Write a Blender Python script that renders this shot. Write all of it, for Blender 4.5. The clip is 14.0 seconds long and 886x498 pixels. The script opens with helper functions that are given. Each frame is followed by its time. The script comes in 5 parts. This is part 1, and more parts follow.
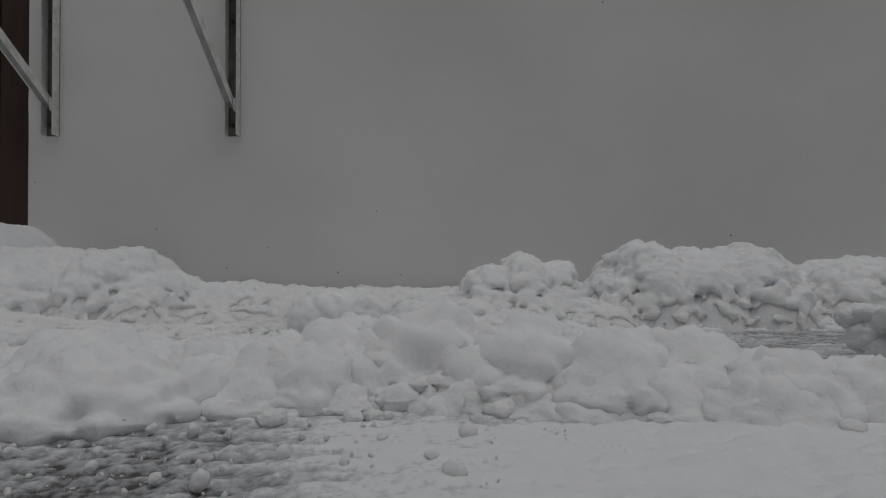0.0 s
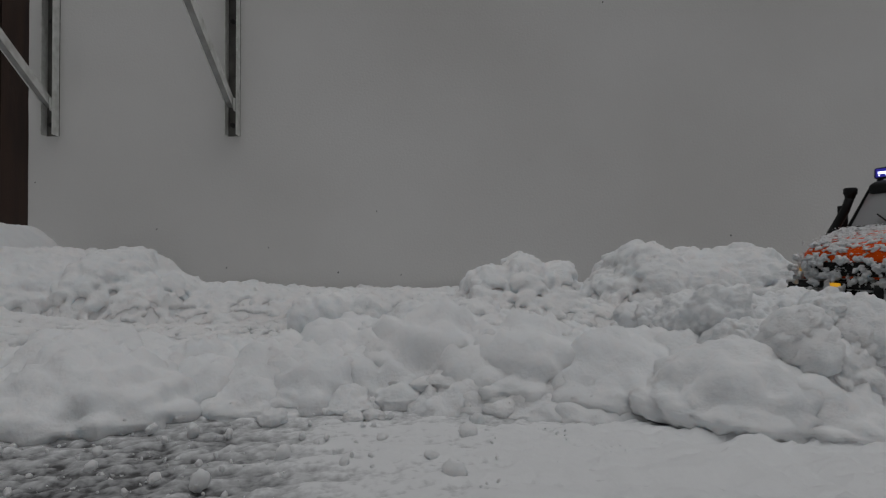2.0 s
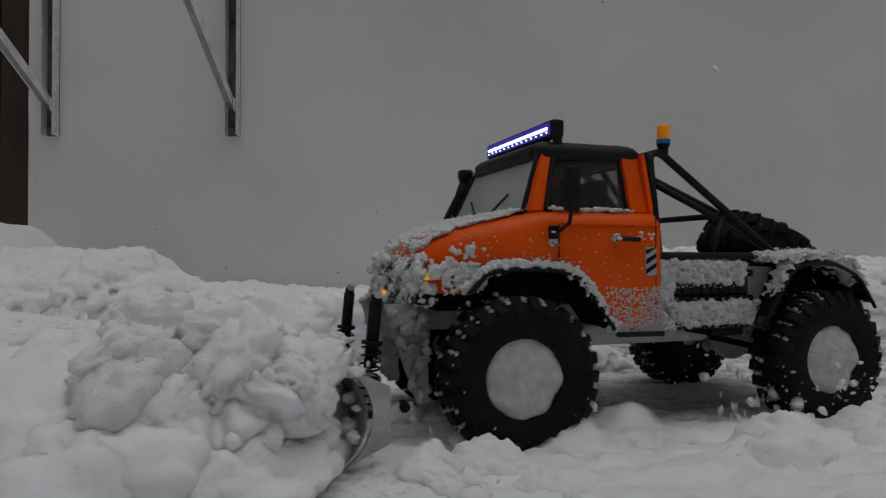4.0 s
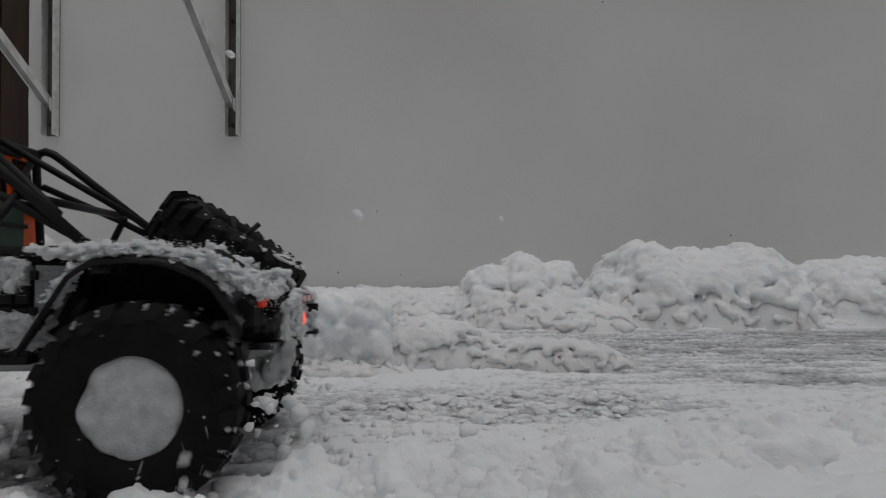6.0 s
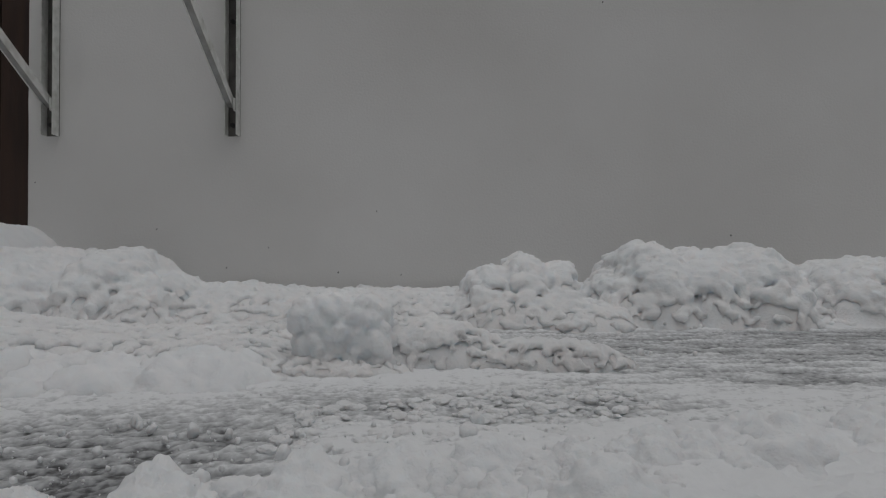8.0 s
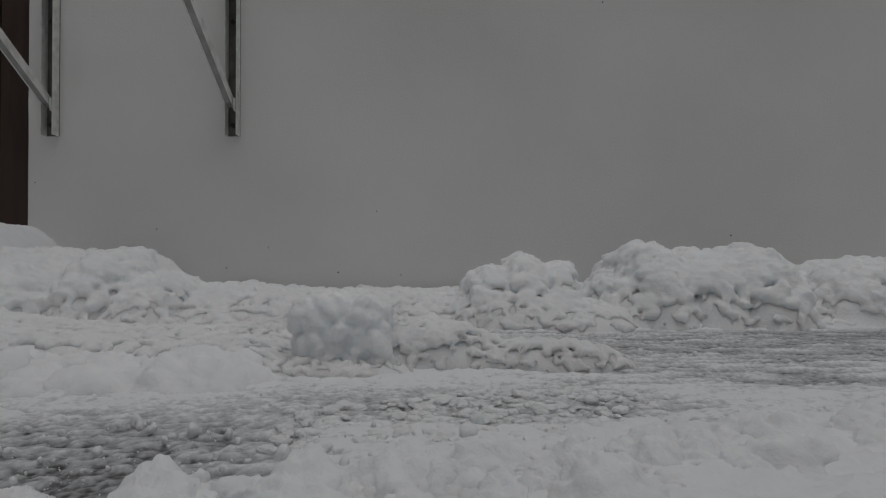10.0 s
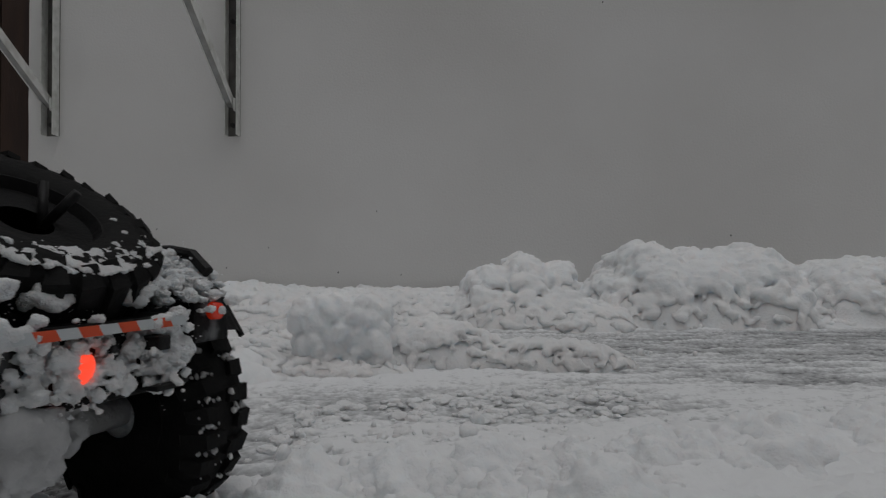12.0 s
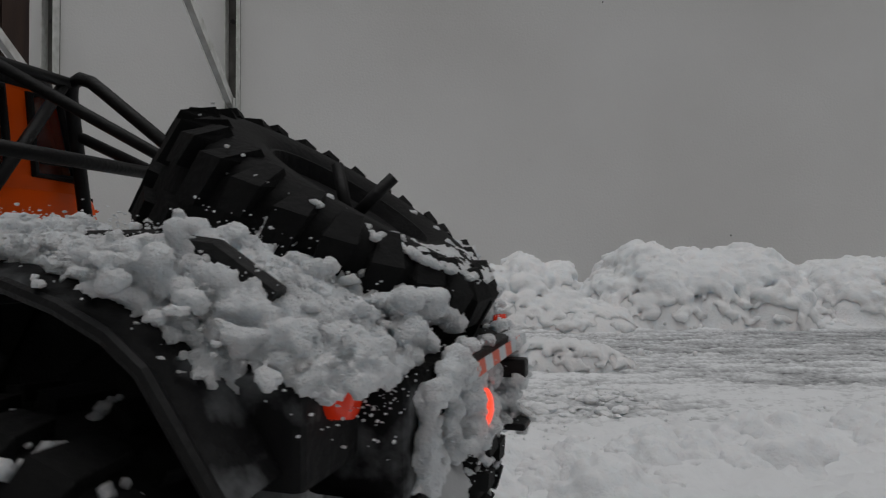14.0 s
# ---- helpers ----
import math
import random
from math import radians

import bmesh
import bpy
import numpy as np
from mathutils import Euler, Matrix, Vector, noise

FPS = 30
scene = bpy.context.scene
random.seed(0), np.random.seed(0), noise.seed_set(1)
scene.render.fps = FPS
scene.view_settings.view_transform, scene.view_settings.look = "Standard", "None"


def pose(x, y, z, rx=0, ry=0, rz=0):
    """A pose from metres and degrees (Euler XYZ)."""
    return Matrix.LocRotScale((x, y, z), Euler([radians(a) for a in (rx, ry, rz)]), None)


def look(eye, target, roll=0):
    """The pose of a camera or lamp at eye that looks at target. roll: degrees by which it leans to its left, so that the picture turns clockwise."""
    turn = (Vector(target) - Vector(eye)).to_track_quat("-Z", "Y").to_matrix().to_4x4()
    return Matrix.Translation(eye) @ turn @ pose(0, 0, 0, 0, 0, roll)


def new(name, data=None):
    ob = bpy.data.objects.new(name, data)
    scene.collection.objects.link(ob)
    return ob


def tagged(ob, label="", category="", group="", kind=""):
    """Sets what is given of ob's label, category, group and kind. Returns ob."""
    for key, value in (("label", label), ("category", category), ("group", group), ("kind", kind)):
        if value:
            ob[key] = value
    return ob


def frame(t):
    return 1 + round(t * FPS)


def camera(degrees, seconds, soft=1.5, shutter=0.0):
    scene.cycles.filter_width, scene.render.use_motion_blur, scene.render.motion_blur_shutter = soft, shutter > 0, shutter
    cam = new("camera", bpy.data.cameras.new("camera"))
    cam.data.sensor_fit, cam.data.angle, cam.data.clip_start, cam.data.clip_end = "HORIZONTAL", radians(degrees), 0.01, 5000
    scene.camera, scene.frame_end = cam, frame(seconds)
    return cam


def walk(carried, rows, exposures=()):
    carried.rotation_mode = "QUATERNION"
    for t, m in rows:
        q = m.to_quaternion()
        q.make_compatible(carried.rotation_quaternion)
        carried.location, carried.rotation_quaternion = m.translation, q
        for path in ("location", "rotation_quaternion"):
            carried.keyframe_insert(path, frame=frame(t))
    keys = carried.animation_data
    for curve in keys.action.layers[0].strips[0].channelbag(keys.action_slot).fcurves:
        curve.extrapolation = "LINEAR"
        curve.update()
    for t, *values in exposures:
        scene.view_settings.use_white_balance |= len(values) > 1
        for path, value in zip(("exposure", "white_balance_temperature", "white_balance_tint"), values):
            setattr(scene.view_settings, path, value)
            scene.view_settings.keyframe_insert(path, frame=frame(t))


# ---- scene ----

# ---- camera: stands still on the snow, a hand's width and a half above the ground ----
cam = camera(68.9, 14.0, soft=1.2, shutter=0.15)
EYE = pose(0, 0, 0.150, 90.74, 0, 0)
walk(cam, [(0.0, EYE), (14.0, EYE)],
     exposures=[(0.0, -0.27), (2.2, -0.27), (4.3, -0.15), (5.0, -0.05), (5.5, 0.05), (6.5, 0.08), (7.5, -0.02), (8.2, -0.12), (10.4, -0.27), (12.0, -0.22), (12.5, -0.18), (13.0, -0.08), (13.5, 0.02), (14.0, 0.1)])

# ---- light: an overcast winter sky ----
world = bpy.data.worlds.new("overcast_sky")
scene.world = world
world.use_nodes = True
wn = world.node_tree
sky = wn.nodes.new("ShaderNodeTexSky")
sky.sky_type, sky.sun_disc = "NISHITA", False
sky.sun_elevation, sky.sun_rotation = radians(75), radians(150)
sky.air_density, sky.dust_density, sky.ozone_density = 1.0, 6.0, 1.0
grey = wn.nodes.new("ShaderNodeHueSaturation")
grey.inputs["Saturation"].default_value = 0.12
wn.links.new(sky.outputs[0], grey.inputs["Color"])
wn.links.new(grey.outputs[0], wn.nodes["Background"].inputs[0])
wn.nodes["Background"].inputs[1].default_value = 0.022
sun = new("sun", bpy.data.lights.new("sun", "SUN"))
sun.data.energy, sun.data.angle, sun.data.color = 0.85, radians(70), (0.985, 0.985, 0.995)
sun.matrix_world = look((0.35, -0.75, 4.0), (0, 0, 0))


# ---- noise on arrays ----
def hash3(i, j, k):
    h = (i.astype(np.int64) * 374761393 + j.astype(np.int64) * 668265263 + k.astype(np.int64) * 2147483647 // 7) & 0xFFFFFFFF
    h = ((h ^ (h >> 13)) * 1274126177) & 0xFFFFFFFF
    return ((h ^ (h >> 16)) & 0xFFFF) / 32767.5 - 1


def value_noise(x, y, z):
    """Smooth noise from -1 to 1 at arrays of places."""
    i, j, k = np.floor(x), np.floor(y), np.floor(z)
    u, v, w = x - i, y - j, z - k
    u, v, w = (s * s * s * (s * (s * 6 - 15) + 10) for s in (u, v, w))
    out = 0
    for a in (0, 1):
        for b in (0, 1):
            for c in (0, 1):
                out = out + (u if a else 1 - u) * (v if b else 1 - v) * (w if c else 1 - w) * hash3(i + a, j + b, k + c)
    return out


def fractal(x, y, z, scale, octaves=4, gain=0.5, billow=False):
    out, amp, total = 0, 1.0, 0
    for o in range(octaves):
        f = 2.03 ** o / scale
        n = value_noise(x * f + 17.3 * o, y * f + 5.1 * o, z * f + 9.7 * o)
        out = out + amp * ((2.4 * np.sqrt(n * n + 0.012) - 0.9) if billow else n)
        total += amp
        amp *= gain
    return out / total


def smooth(e0, e1, x):
    t = np.clip((x - e0) / (e1 - e0), 0, 1)
    return t * t * (3 - 2 * t)


# ---- materials ----
def material(name, color, rough=0.6, metal=0.0, **extra):
    m = bpy.data.materials.new(name)
    m.use_nodes = True
    b = m.node_tree.nodes["Principled BSDF"]
    b.inputs["Base Color"].default_value = (*color, 1)
    b.inputs["Roughness"].default_value, b.inputs["Metallic"].default_value = rough, metal
    for key, value in extra.items():
        b.inputs[key].default_value = value
    return m


def varied(m, other, scale, low=0.4, high=0.6, detail=4, bump=0.0, bump_scale=0, stretch=(1, 1, 1), rough=None):
    """Second colour in patches over the first, and fine relief, in metres of the object's own space."""
    t = m.node_tree
    b = t.nodes["Principled BSDF"]
    tex = t.nodes.new("ShaderNodeTexCoord")
    mp = t.nodes.new("ShaderNodeMapping")
    mp.inputs["Scale"].default_value = stretch
    t.links.new(tex.outputs["Object"], mp.inputs[0])
    n = t.nodes.new("ShaderNodeTexNoise")
    n.inputs["Scale"].default_value, n.inputs["Detail"].default_value = scale, detail
    t.links.new(mp.outputs[0], n.inputs["Vector"])
    ramp = t.nodes.new("ShaderNodeMapRange")
    ramp.inputs["From Min"].default_value, ramp.inputs["From Max"].default_value = low, high
    t.links.new(n.outputs["Fac"], ramp.inputs["Value"])
    mix = t.nodes.new("ShaderNodeMix")
    mix.data_type = "RGBA"
    mix.inputs["A"].default_value = b.inputs["Base Color"].default_value
    mix.inputs["B"].default_value = (*other, 1)
    t.links.new(ramp.outputs[0], mix.inputs["Factor"])
    t.links.new(mix.outputs["Result"], b.inputs["Base Color"])
    if rough is not None:
        rr = t.nodes.new("ShaderNodeMapRange")
        rr.inputs["To Min"].default_value, rr.inputs["To Max"].default_value = b.inputs["Roughness"].default_value, rough
        t.links.new(ramp.outputs[0], rr.inputs["Value"])
        t.links.new(rr.outputs[0], b.inputs["Roughness"])
    if bump:
        fine = t.nodes.new("ShaderNodeTexNoise")
        fine.inputs["Scale"].default_value, fine.inputs["Detail"].default_value = bump_scale or scale * 8, 5
        t.links.new(mp.outputs[0], fine.inputs["Vector"])
        bp = t.nodes.new("ShaderNodeBump")
        bp.inputs["Strength"].default_value, bp.inputs["Distance"].default_value = bump, 0.004
        t.links.new(fine.outputs["Fac"], bp.inputs["Height"])
        t.links.new(bp.outputs[0], b.inputs["Normal"])
    return m


def snow_material(name, color, other, patch, depth, weight, bump, bump_scale):
    return varied(material(name, color, 0.75, **{"Subsurface Weight": weight, "Subsurface Radius": (0.85, 0.95, 1.0), "Subsurface Scale": depth, "Specular IOR Level": 0.2}),
                  other, patch, 0.35, 0.75, detail=6, bump=bump, bump_scale=bump_scale)


SNOW = snow_material("snow", (0.88, 0.895, 0.91), (0.81, 0.83, 0.85), 14, 0.030, 0.75, 0.5, 200)
LUMP_SNOW = snow_material("crumbled_snow", (0.88, 0.895, 0.91), (0.80, 0.82, 0.84), 1.6, 0.012, 0.5, 0.35, 14)
CRUST = snow_material("crumbly_snow", (0.85, 0.87, 0.89), (0.74, 0.76, 0.78), 260, 0.004, 0.6, 0.7, 1100)
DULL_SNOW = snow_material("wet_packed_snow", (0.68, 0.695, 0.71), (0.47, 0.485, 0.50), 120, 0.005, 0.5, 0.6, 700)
PLASTER = varied(material("painted_plaster", (0.74, 0.735, 0.725), 0.8), (0.675, 0.665, 0.65), 1.7, 0.35, 0.7, bump=0.25, bump_scale=160)
BROWN = varied(material("brown_stained_wood", (0.045, 0.022, 0.014), 0.6), (0.028, 0.014, 0.010), 6, 0.4, 0.65, bump=0.3, bump_scale=60, stretch=(6, 1, 0.6))
STEEL = varied(material("galvanised_steel", (0.80, 0.80, 0.78), 0.42, 0.25), (0.58, 0.58, 0.55), 30, 0.4, 0.7, rough=0.6, bump=0.1)
# Same steel darkened for the strut floor, so its edges read as highlights.
STRUT_DARK = varied(material("darkened_strut_steel", (0.36, 0.36, 0.35), 0.5, 0.3), (0.24, 0.24, 0.23), 25, 0.4, 0.7, bump=0.15)
# Dirty steel, darkened further for the shade inside the bracket channel.
DULL = varied(material("dirty_shaded_steel", (0.16, 0.155, 0.145), 0.6, 0.3), (0.10, 0.095, 0.085), 25, 0.4, 0.7, bump=0.15)
BOLT = material("dark_bolt", (0.06, 0.06, 0.06), 0.5, 0.6)


def slush_material():
    """Wet asphalt that shows in the hollows of packed snow: white where the relief stands up."""
    m = material("slush_on_asphalt", (0.05, 0.05, 0.052), 0.5)
    t = m.node_tree
    b = t.nodes["Principled BSDF"]
    geo = t.nodes.new("ShaderNodeNewGeometry")
    sep = t.nodes.new("ShaderNodeSeparateXYZ")
    t.links.new(geo.outputs["Position"], sep.inputs[0])
    fine = t.nodes.new("ShaderNodeTexNoise")
    fine.inputs["Scale"].default_value, fine.inputs["Detail"].default_value = 150, 6
    t.links.new(geo.outputs["Position"], fine.inputs["Vector"])
    add = t.nodes.new("ShaderNodeMath")
    add.operation = "MULTIPLY_ADD"
    add.inputs[1].default_value = 0.008
    t.links.new(fine.outputs["Fac"], add.inputs[0])
    t.links.new(sep.outputs["Z"], add.inputs[2])
    ramp = t.nodes.new("ShaderNodeValToRGB")
    rng = t.nodes.new("ShaderNodeMapRange")
    rng.inputs["From Min"].default_value, rng.inputs["From Max"].default_value = -0.004, 0.010
    t.links.new(add.outputs[0], rng.inputs["Value"])
    t.links.new(rng.outputs[0], ramp.inputs[0])
    e = ramp.color_ramp.elements
    e[0].position, e[0].color = 0.16, (0.07, 0.07, 0.072, 1)
    e[1].position, e[1].color = 0.66, (0.86, 0.875, 0.89, 1)
    mid = e.new(0.34)
    mid.color = (0.38, 0.39, 0.40, 1)
    t.links.new(ramp.outputs[0], b.inputs["Base Color"])
    bp = t.nodes.new("ShaderNodeBump")
    bp.inputs["Strength"].default_value, bp.inputs["Distance"].default_value = 0.5, 0.003
    t.links.new(fine.outputs["Fac"], bp.inputs["Height"])
    t.links.new(bp.outputs[0], b.inputs["Normal"])
    return m


SLUSH = slush_material()


# ---- mesh helpers ----
def mesh_from(name, verts, faces, mat, flat=False):
    me = bpy.data.meshes.new(name)
    me.from_pydata([tuple(v) for v in verts], [], faces)
    me.materials.append(mat)
    if not flat:
        me.polygons.foreach_set("use_smooth", [True] * len(me.polygons))
    me.update()
    return me


def part(name, bm, mat, parent=None, label="", flat=True):
    """One bmesh as one mesh object, under a thing or a part."""
    me = bpy.data.meshes.new(name)
    bmesh.ops.recalc_face_normals(bm, faces=bm.faces)
    bm.to_mesh(me)
    bm.free()
    me.materials.append(mat)
    me.polygons.foreach_set("use_smooth", [not flat] * len(me.polygons))
    ob = new(name, me)
    ob.parent = parent
    return tagged(ob, label) if label else ob


def box(bm, lo, hi, bevel=0.0, m=None):
    g = bmesh.ops.create_cube(bm, size=1)["verts"]
    for v in g:
        v.co = Vector([(lo[i] + hi[i]) / 2 + v.co[i] * (hi[i] - lo[i]) for i in range(3)])
    if bevel:
        es = list({e for v in g for e in v.link_edges})
        g = list({v for f in bmesh.ops.bevel(bm, geom=es, offset=bevel, segments=2, affect="EDGES", profile=0.6)["faces"] for v in f.verts} | {v for v in g if v.is_valid})
    if m is not None:
        for v in g:
            v.co = m @ v.co
    return g


def tube(bm, pts, r, sides=10):
    """A round bar along a line of points, with closed ends."""
    pts = [Vector(p) for p in pts]
    rings = []
    for i, p in enumerate(pts):
        d = (pts[min(i + 1, len(pts) - 1)] - pts[max(i - 1, 0)]).normalized()
        a = d.orthogonal().normalized() if i == 0 else (a - d * a.dot(d)).normalized()
        b = d.cross(a)
        rad = r[i] if isinstance(r, (list, tuple)) else r
        rings.append([bm.verts.new(p + rad * (math.cos(k * math.tau / sides) * a + math.sin(k * math.tau / sides) * b)) for k in range(sides)])
    for q, s in zip(rings, rings[1:]):
        for k in range(sides):
            bm.faces.new((q[k], q[(k + 1) % sides], s[(k + 1) % sides], s[k]))
    bm.faces.new(rings[0][::-1])
    bm.faces.new(rings[-1])


def prism(bm, outline, y0, y1):
    """A plate: an outline in x and z, from y0 to y1."""
    a = [bm.verts.new((x, y0, z)) for x, z in outline]
    b = [bm.verts.new((x, y1, z)) for x, z in outline]
    bm.faces.new(a)
    bm.faces.new(b[::-1])
    n = len(a)
    for i in range(n):
        bm.faces.new((a[i], b[i], b[(i + 1) % n], a[(i + 1) % n]))


def grid_mesh(name, xs, ys, z, mat):
    """A height field."""
    nx, ny = len(xs), len(ys)
    gx, gy = np.meshgrid(xs, ys)
    co = np.stack([gx.ravel(), gy.ravel(), z.ravel()], 1)
    i = np.arange(nx * ny).reshape(ny, nx)
    q = np.stack([i[:-1, :-1], i[:-1, 1:], i[1:, 1:], i[1:, :-1]], -1).reshape(-1, 4)
    me = bpy.data.meshes.new(name)
    me.vertices.add(len(co))
    me.vertices.foreach_set("co", co.ravel())
    me.loops.add(q.size)
    me.loops.foreach_set("vertex_index", q.ravel())
    me.polygons.add(len(q))
    me.polygons.foreach_set("loop_start", np.arange(0, q.size, 4))
    me.polygons.foreach_set("use_smooth", np.ones(len(q), bool))
    me.materials.append(mat)
    me.update(calc_edges=True)
    me.validate()
    return me


# ---- ground: one sheet, fine where the camera looks ----
WALL_Y = 1.85


def ground_height(x, y):
    """Packed snow and slush: streaked along the wheel tracks, with bare hollows."""
    streak = fractal(x * 0.28, y * 1.5, x * 0, 0.022, 4, 0.6)
    grain = fractal(x, y, x * 0 + 3, 0.010, 3, 0.7)
    patch = fractal(x * 0.6, y, x * 0 + 8, 0.30, 3)
    # the swath and the track lanes are whiter, the lane by the camera on the left is barer
    bare = smooth(-0.02, -0.22, x) * smooth(0.34, 0.40, y) * smooth(0.66, 0.58, y)
    lane = smooth(0.72, 0.80, y) * smooth(1.45, 1.30, y) * smooth(-0.05, 0.25, x)
    # Partly bare lane; the truck's shade is also put into its darker colour.
    bare_shade = 0.55 * smooth(0.36, 0.16, x) * smooth(0.555, 0.62, y) * smooth(0.80, 0.70, y)
    bare = np.maximum(bare, bare_shade)
    trodden = smooth(-0.15, 0.25, x) * smooth(0.66, 0.50, y)
    clods = np.abs(value_noise(x / 0.030, y / 0.022, x * 0 + 2)) + 0.5 * np.abs(value_noise(x / 0.013, y / 0.010, x * 0 + 6))
    level = 0.0020 + 0.0035 * patch - 0.0044 * bare - 0.0034 * lane + trodden * (0.0008 + 0.0085 * clods)
    return level + 0.0042 * streak * (0.5 + 0.7 * lane) + 0.0047 * grain * (0.7 + 0.25 * bare)


def build_ground():
    xs = np.concatenate([[-400, -60, -12, -5, -3], np.linspace(-2.2, -1.3, 60), np.linspace(-1.29, 1.4, 470), np.linspace(1.42, 2.4, 50), [3, 5, 12, 60, 400]])
    ys = np.concatenate([[-400, -60, -12, -4, -1.5], np.linspace(-0.5, 0.25, 20), np.linspace(0.27, 1.0, 215), np.linspace(1.005, 1.86, 100), [3, 12, 60, 400]])
    gx, gy = np.meshgrid(xs, ys)
    near = smooth(3.0, 2.0, np.abs(gx)) * smooth(2.6, 1.9, gy) * smooth(-1.4, -0.3, gy)
    z = ground_height(gx, gy) * near + 0.004 * (1 - near)
    tagged(new("ground", grid_mesh("ground", xs, ys, z, SLUSH)), "wet asphalt yard under packed snow and grey slush", "ground", kind="structure")


# ---- the wall, the brown boarding beside it ----
def build_wall():
    bm = bmesh.new()
    # left edge of the plaster is a little wavy
    n, y0 = 60, WALL_Y
    rows = []
    for i in range(n + 1):
        z = -0.05 + 3.25 * i / n
        e = -1.193 + 0.0022 * noise.noise((0, 0, z * 9)) + 0.0015 * noise.noise((3, 0, z * 31))
        rows.append([bm.verts.new(p) for p in ((e, y0 + 0.22, z), (e, y0 + 0.004, z), (e + 0.006, y0, z), (6.0, y0, z), (6.0, y0 + 0.22, z))])
    for a, b in zip(rows, rows[1:]):
        for k in range(5):
            bm.faces.new((a[k], a[(k + 1) % 5], b[(k + 1) % 5], b[k]))
    bm.faces.new(rows[0])
    bm.faces.new(rows[-1][::-1])
    wall = tagged(part("wall_north", bm, PLASTER), "pale grey rendered house wall, slightly stained", "wall", kind="structure")
    for x, z, r in ((-0.19, 0.282, 0.0032), (-0.82, 0.231, 0.003), (-0.50, 0.178, 0.003), (0.825, 0.213, 0.004), (-0.12, 0.100, 0.003), (0.46, 0.885, 0.004), (-1.17, 0.365, 0.003), (-0.30, 0.107, 0.004), (-0.62, 0.12, 0.003), (0.25, 0.43, 0.0022)):
        bm = bmesh.new()
        bmesh.ops.create_icosphere(bm, subdivisions=1, radius=r * 0.6, matrix=Matrix.Translation((x, y0, z)) @ Matrix.Diagonal((1, 0.4, 1.3, 1)))
        part("dirt_speck", bm, BOLT, wall)
    bm = bmesh.new()
    for i in range(14):
        box(bm, (-1.19 - 0.12 * (i + 1) + 0.004, y0 + 0.05, -0.05), (-1.19 - 0.12 * i, y0 + 0.09, 3.2), 0.004)
    tagged(part("door_1", bm, BROWN), "dark brown stained wooden boarding beside the wall", "door", kind="structure")
    bm = bmesh.new()
    box(bm, (-6.0, y0 + 0.1, -0.05), (-1.19, y0 + 0.22, 3.2))
    tagged(part("wall_west", bm, PLASTER), "pale grey rendered wall behind the boarding", "wall", kind="structure")


def build_rear_wall():
    # Added out of view: keeps low sky light off, so light comes from above.
    bm = bmesh.new()
    box(bm, (-7.0, -1.75, -0.05), (7.0, -1.5, 3.4), 0.01)
    tagged(part("wall_south", bm, PLASTER), "plain unseen wall added behind the camera to block low light", "wall", kind="structure")


def build_side_wall():
    # Added beyond the left edge of view to cut sky light on that side.
    bm = bmesh.new()
    box(bm, (-2.85, -1.45, -0.05), (-2.6, WALL_Y + 0.04, 3.2), 0.01)
    tagged(part("wall_side", bm, PLASTER), "plain unseen wall added on the left to dim the house wall there", "wall", kind="structure")


def build_bracket(x0):
    """A wall bracket: channel on the wall, arm above, slanting strut, bolts."""
    b = new("wall_bracket")
    tagged(b, "galvanised steel wall bracket with a slanting strut", "bracket", "brackets on the wall")
    b.matrix_basis = pose(x0, WALL_Y, 0)
    w, z0, z1 = 0.036, 0.497, 0.93
    # The shade between the flanges is partly in this plate's dark colour.
    bm = bmesh.new()
    box(bm, (0, -0.004, z0), (w, 0.001, z1), 0.0008)
    part("back_plate", bm, DULL, b, "dull dirty back plate, darkened for the shade between its flanges")
    for name, x in (("flange", w - 0.003), ("flange", 0.0)):
        bm = bmesh.new()
        box(bm, (x, -0.034, z0), (x + 0.003, -0.0035, z1), 0.0008)
        part(name, bm, STEEL, b)
    bm = bmesh.new()
    box(bm, (0, -0.55, 0.895), (w, -0.004, 0.899), 0.0008)
    box(bm, (w - 0.003, -0.55, 0.899), (w, -0.004, 0.93), 0.0008)
    box(bm, (0, -0.55, 0.899), (0.003, -0.004, 0.93), 0.0008)
    part("arm", bm, STEEL, b)
    bm = bmesh.new()
    run = 0.53
    ang = math.atan2(0.895 - 0.585, run)
    m = Matrix.Translation((0, -0.006, 0.585)) @ Matrix.Rotation(-ang, 4, "X")
    length = math.hypot(run, 0.31)
    box(bm, (0.001, -length, -0.009), (0.019, 0.0, -0.006), 0.0006, m)
    strut = part("strut", bm, STRUT_DARK, b, "slanting channel strut with bright edges")
    for x in (-0.002, 0.0185):
        bm = bmesh.new()
        box(bm, (x, -length, -0.011), (x + 0.0032, 0.0, 0.012), 0.0006, m)
        part("strut_edge", bm, STEEL, strut)
    bm = bmesh.new()
    box(bm, (0.026, -0.034, 0.565), (0.031, -0.006, 0.600), 0.001)
    part("weld_plate", bm, STEEL, b)
    for z in (0.528, 0.825):
        bm = bmesh.new()
        bmesh.ops.create_cone(bm, cap_ends=True, segments=6, radius1=0.008, radius2=0.007, depth=0.008, matrix=pose(0.016, -0.007, z, 90))
        part("bolt", bm, BOLT, b)
    return b


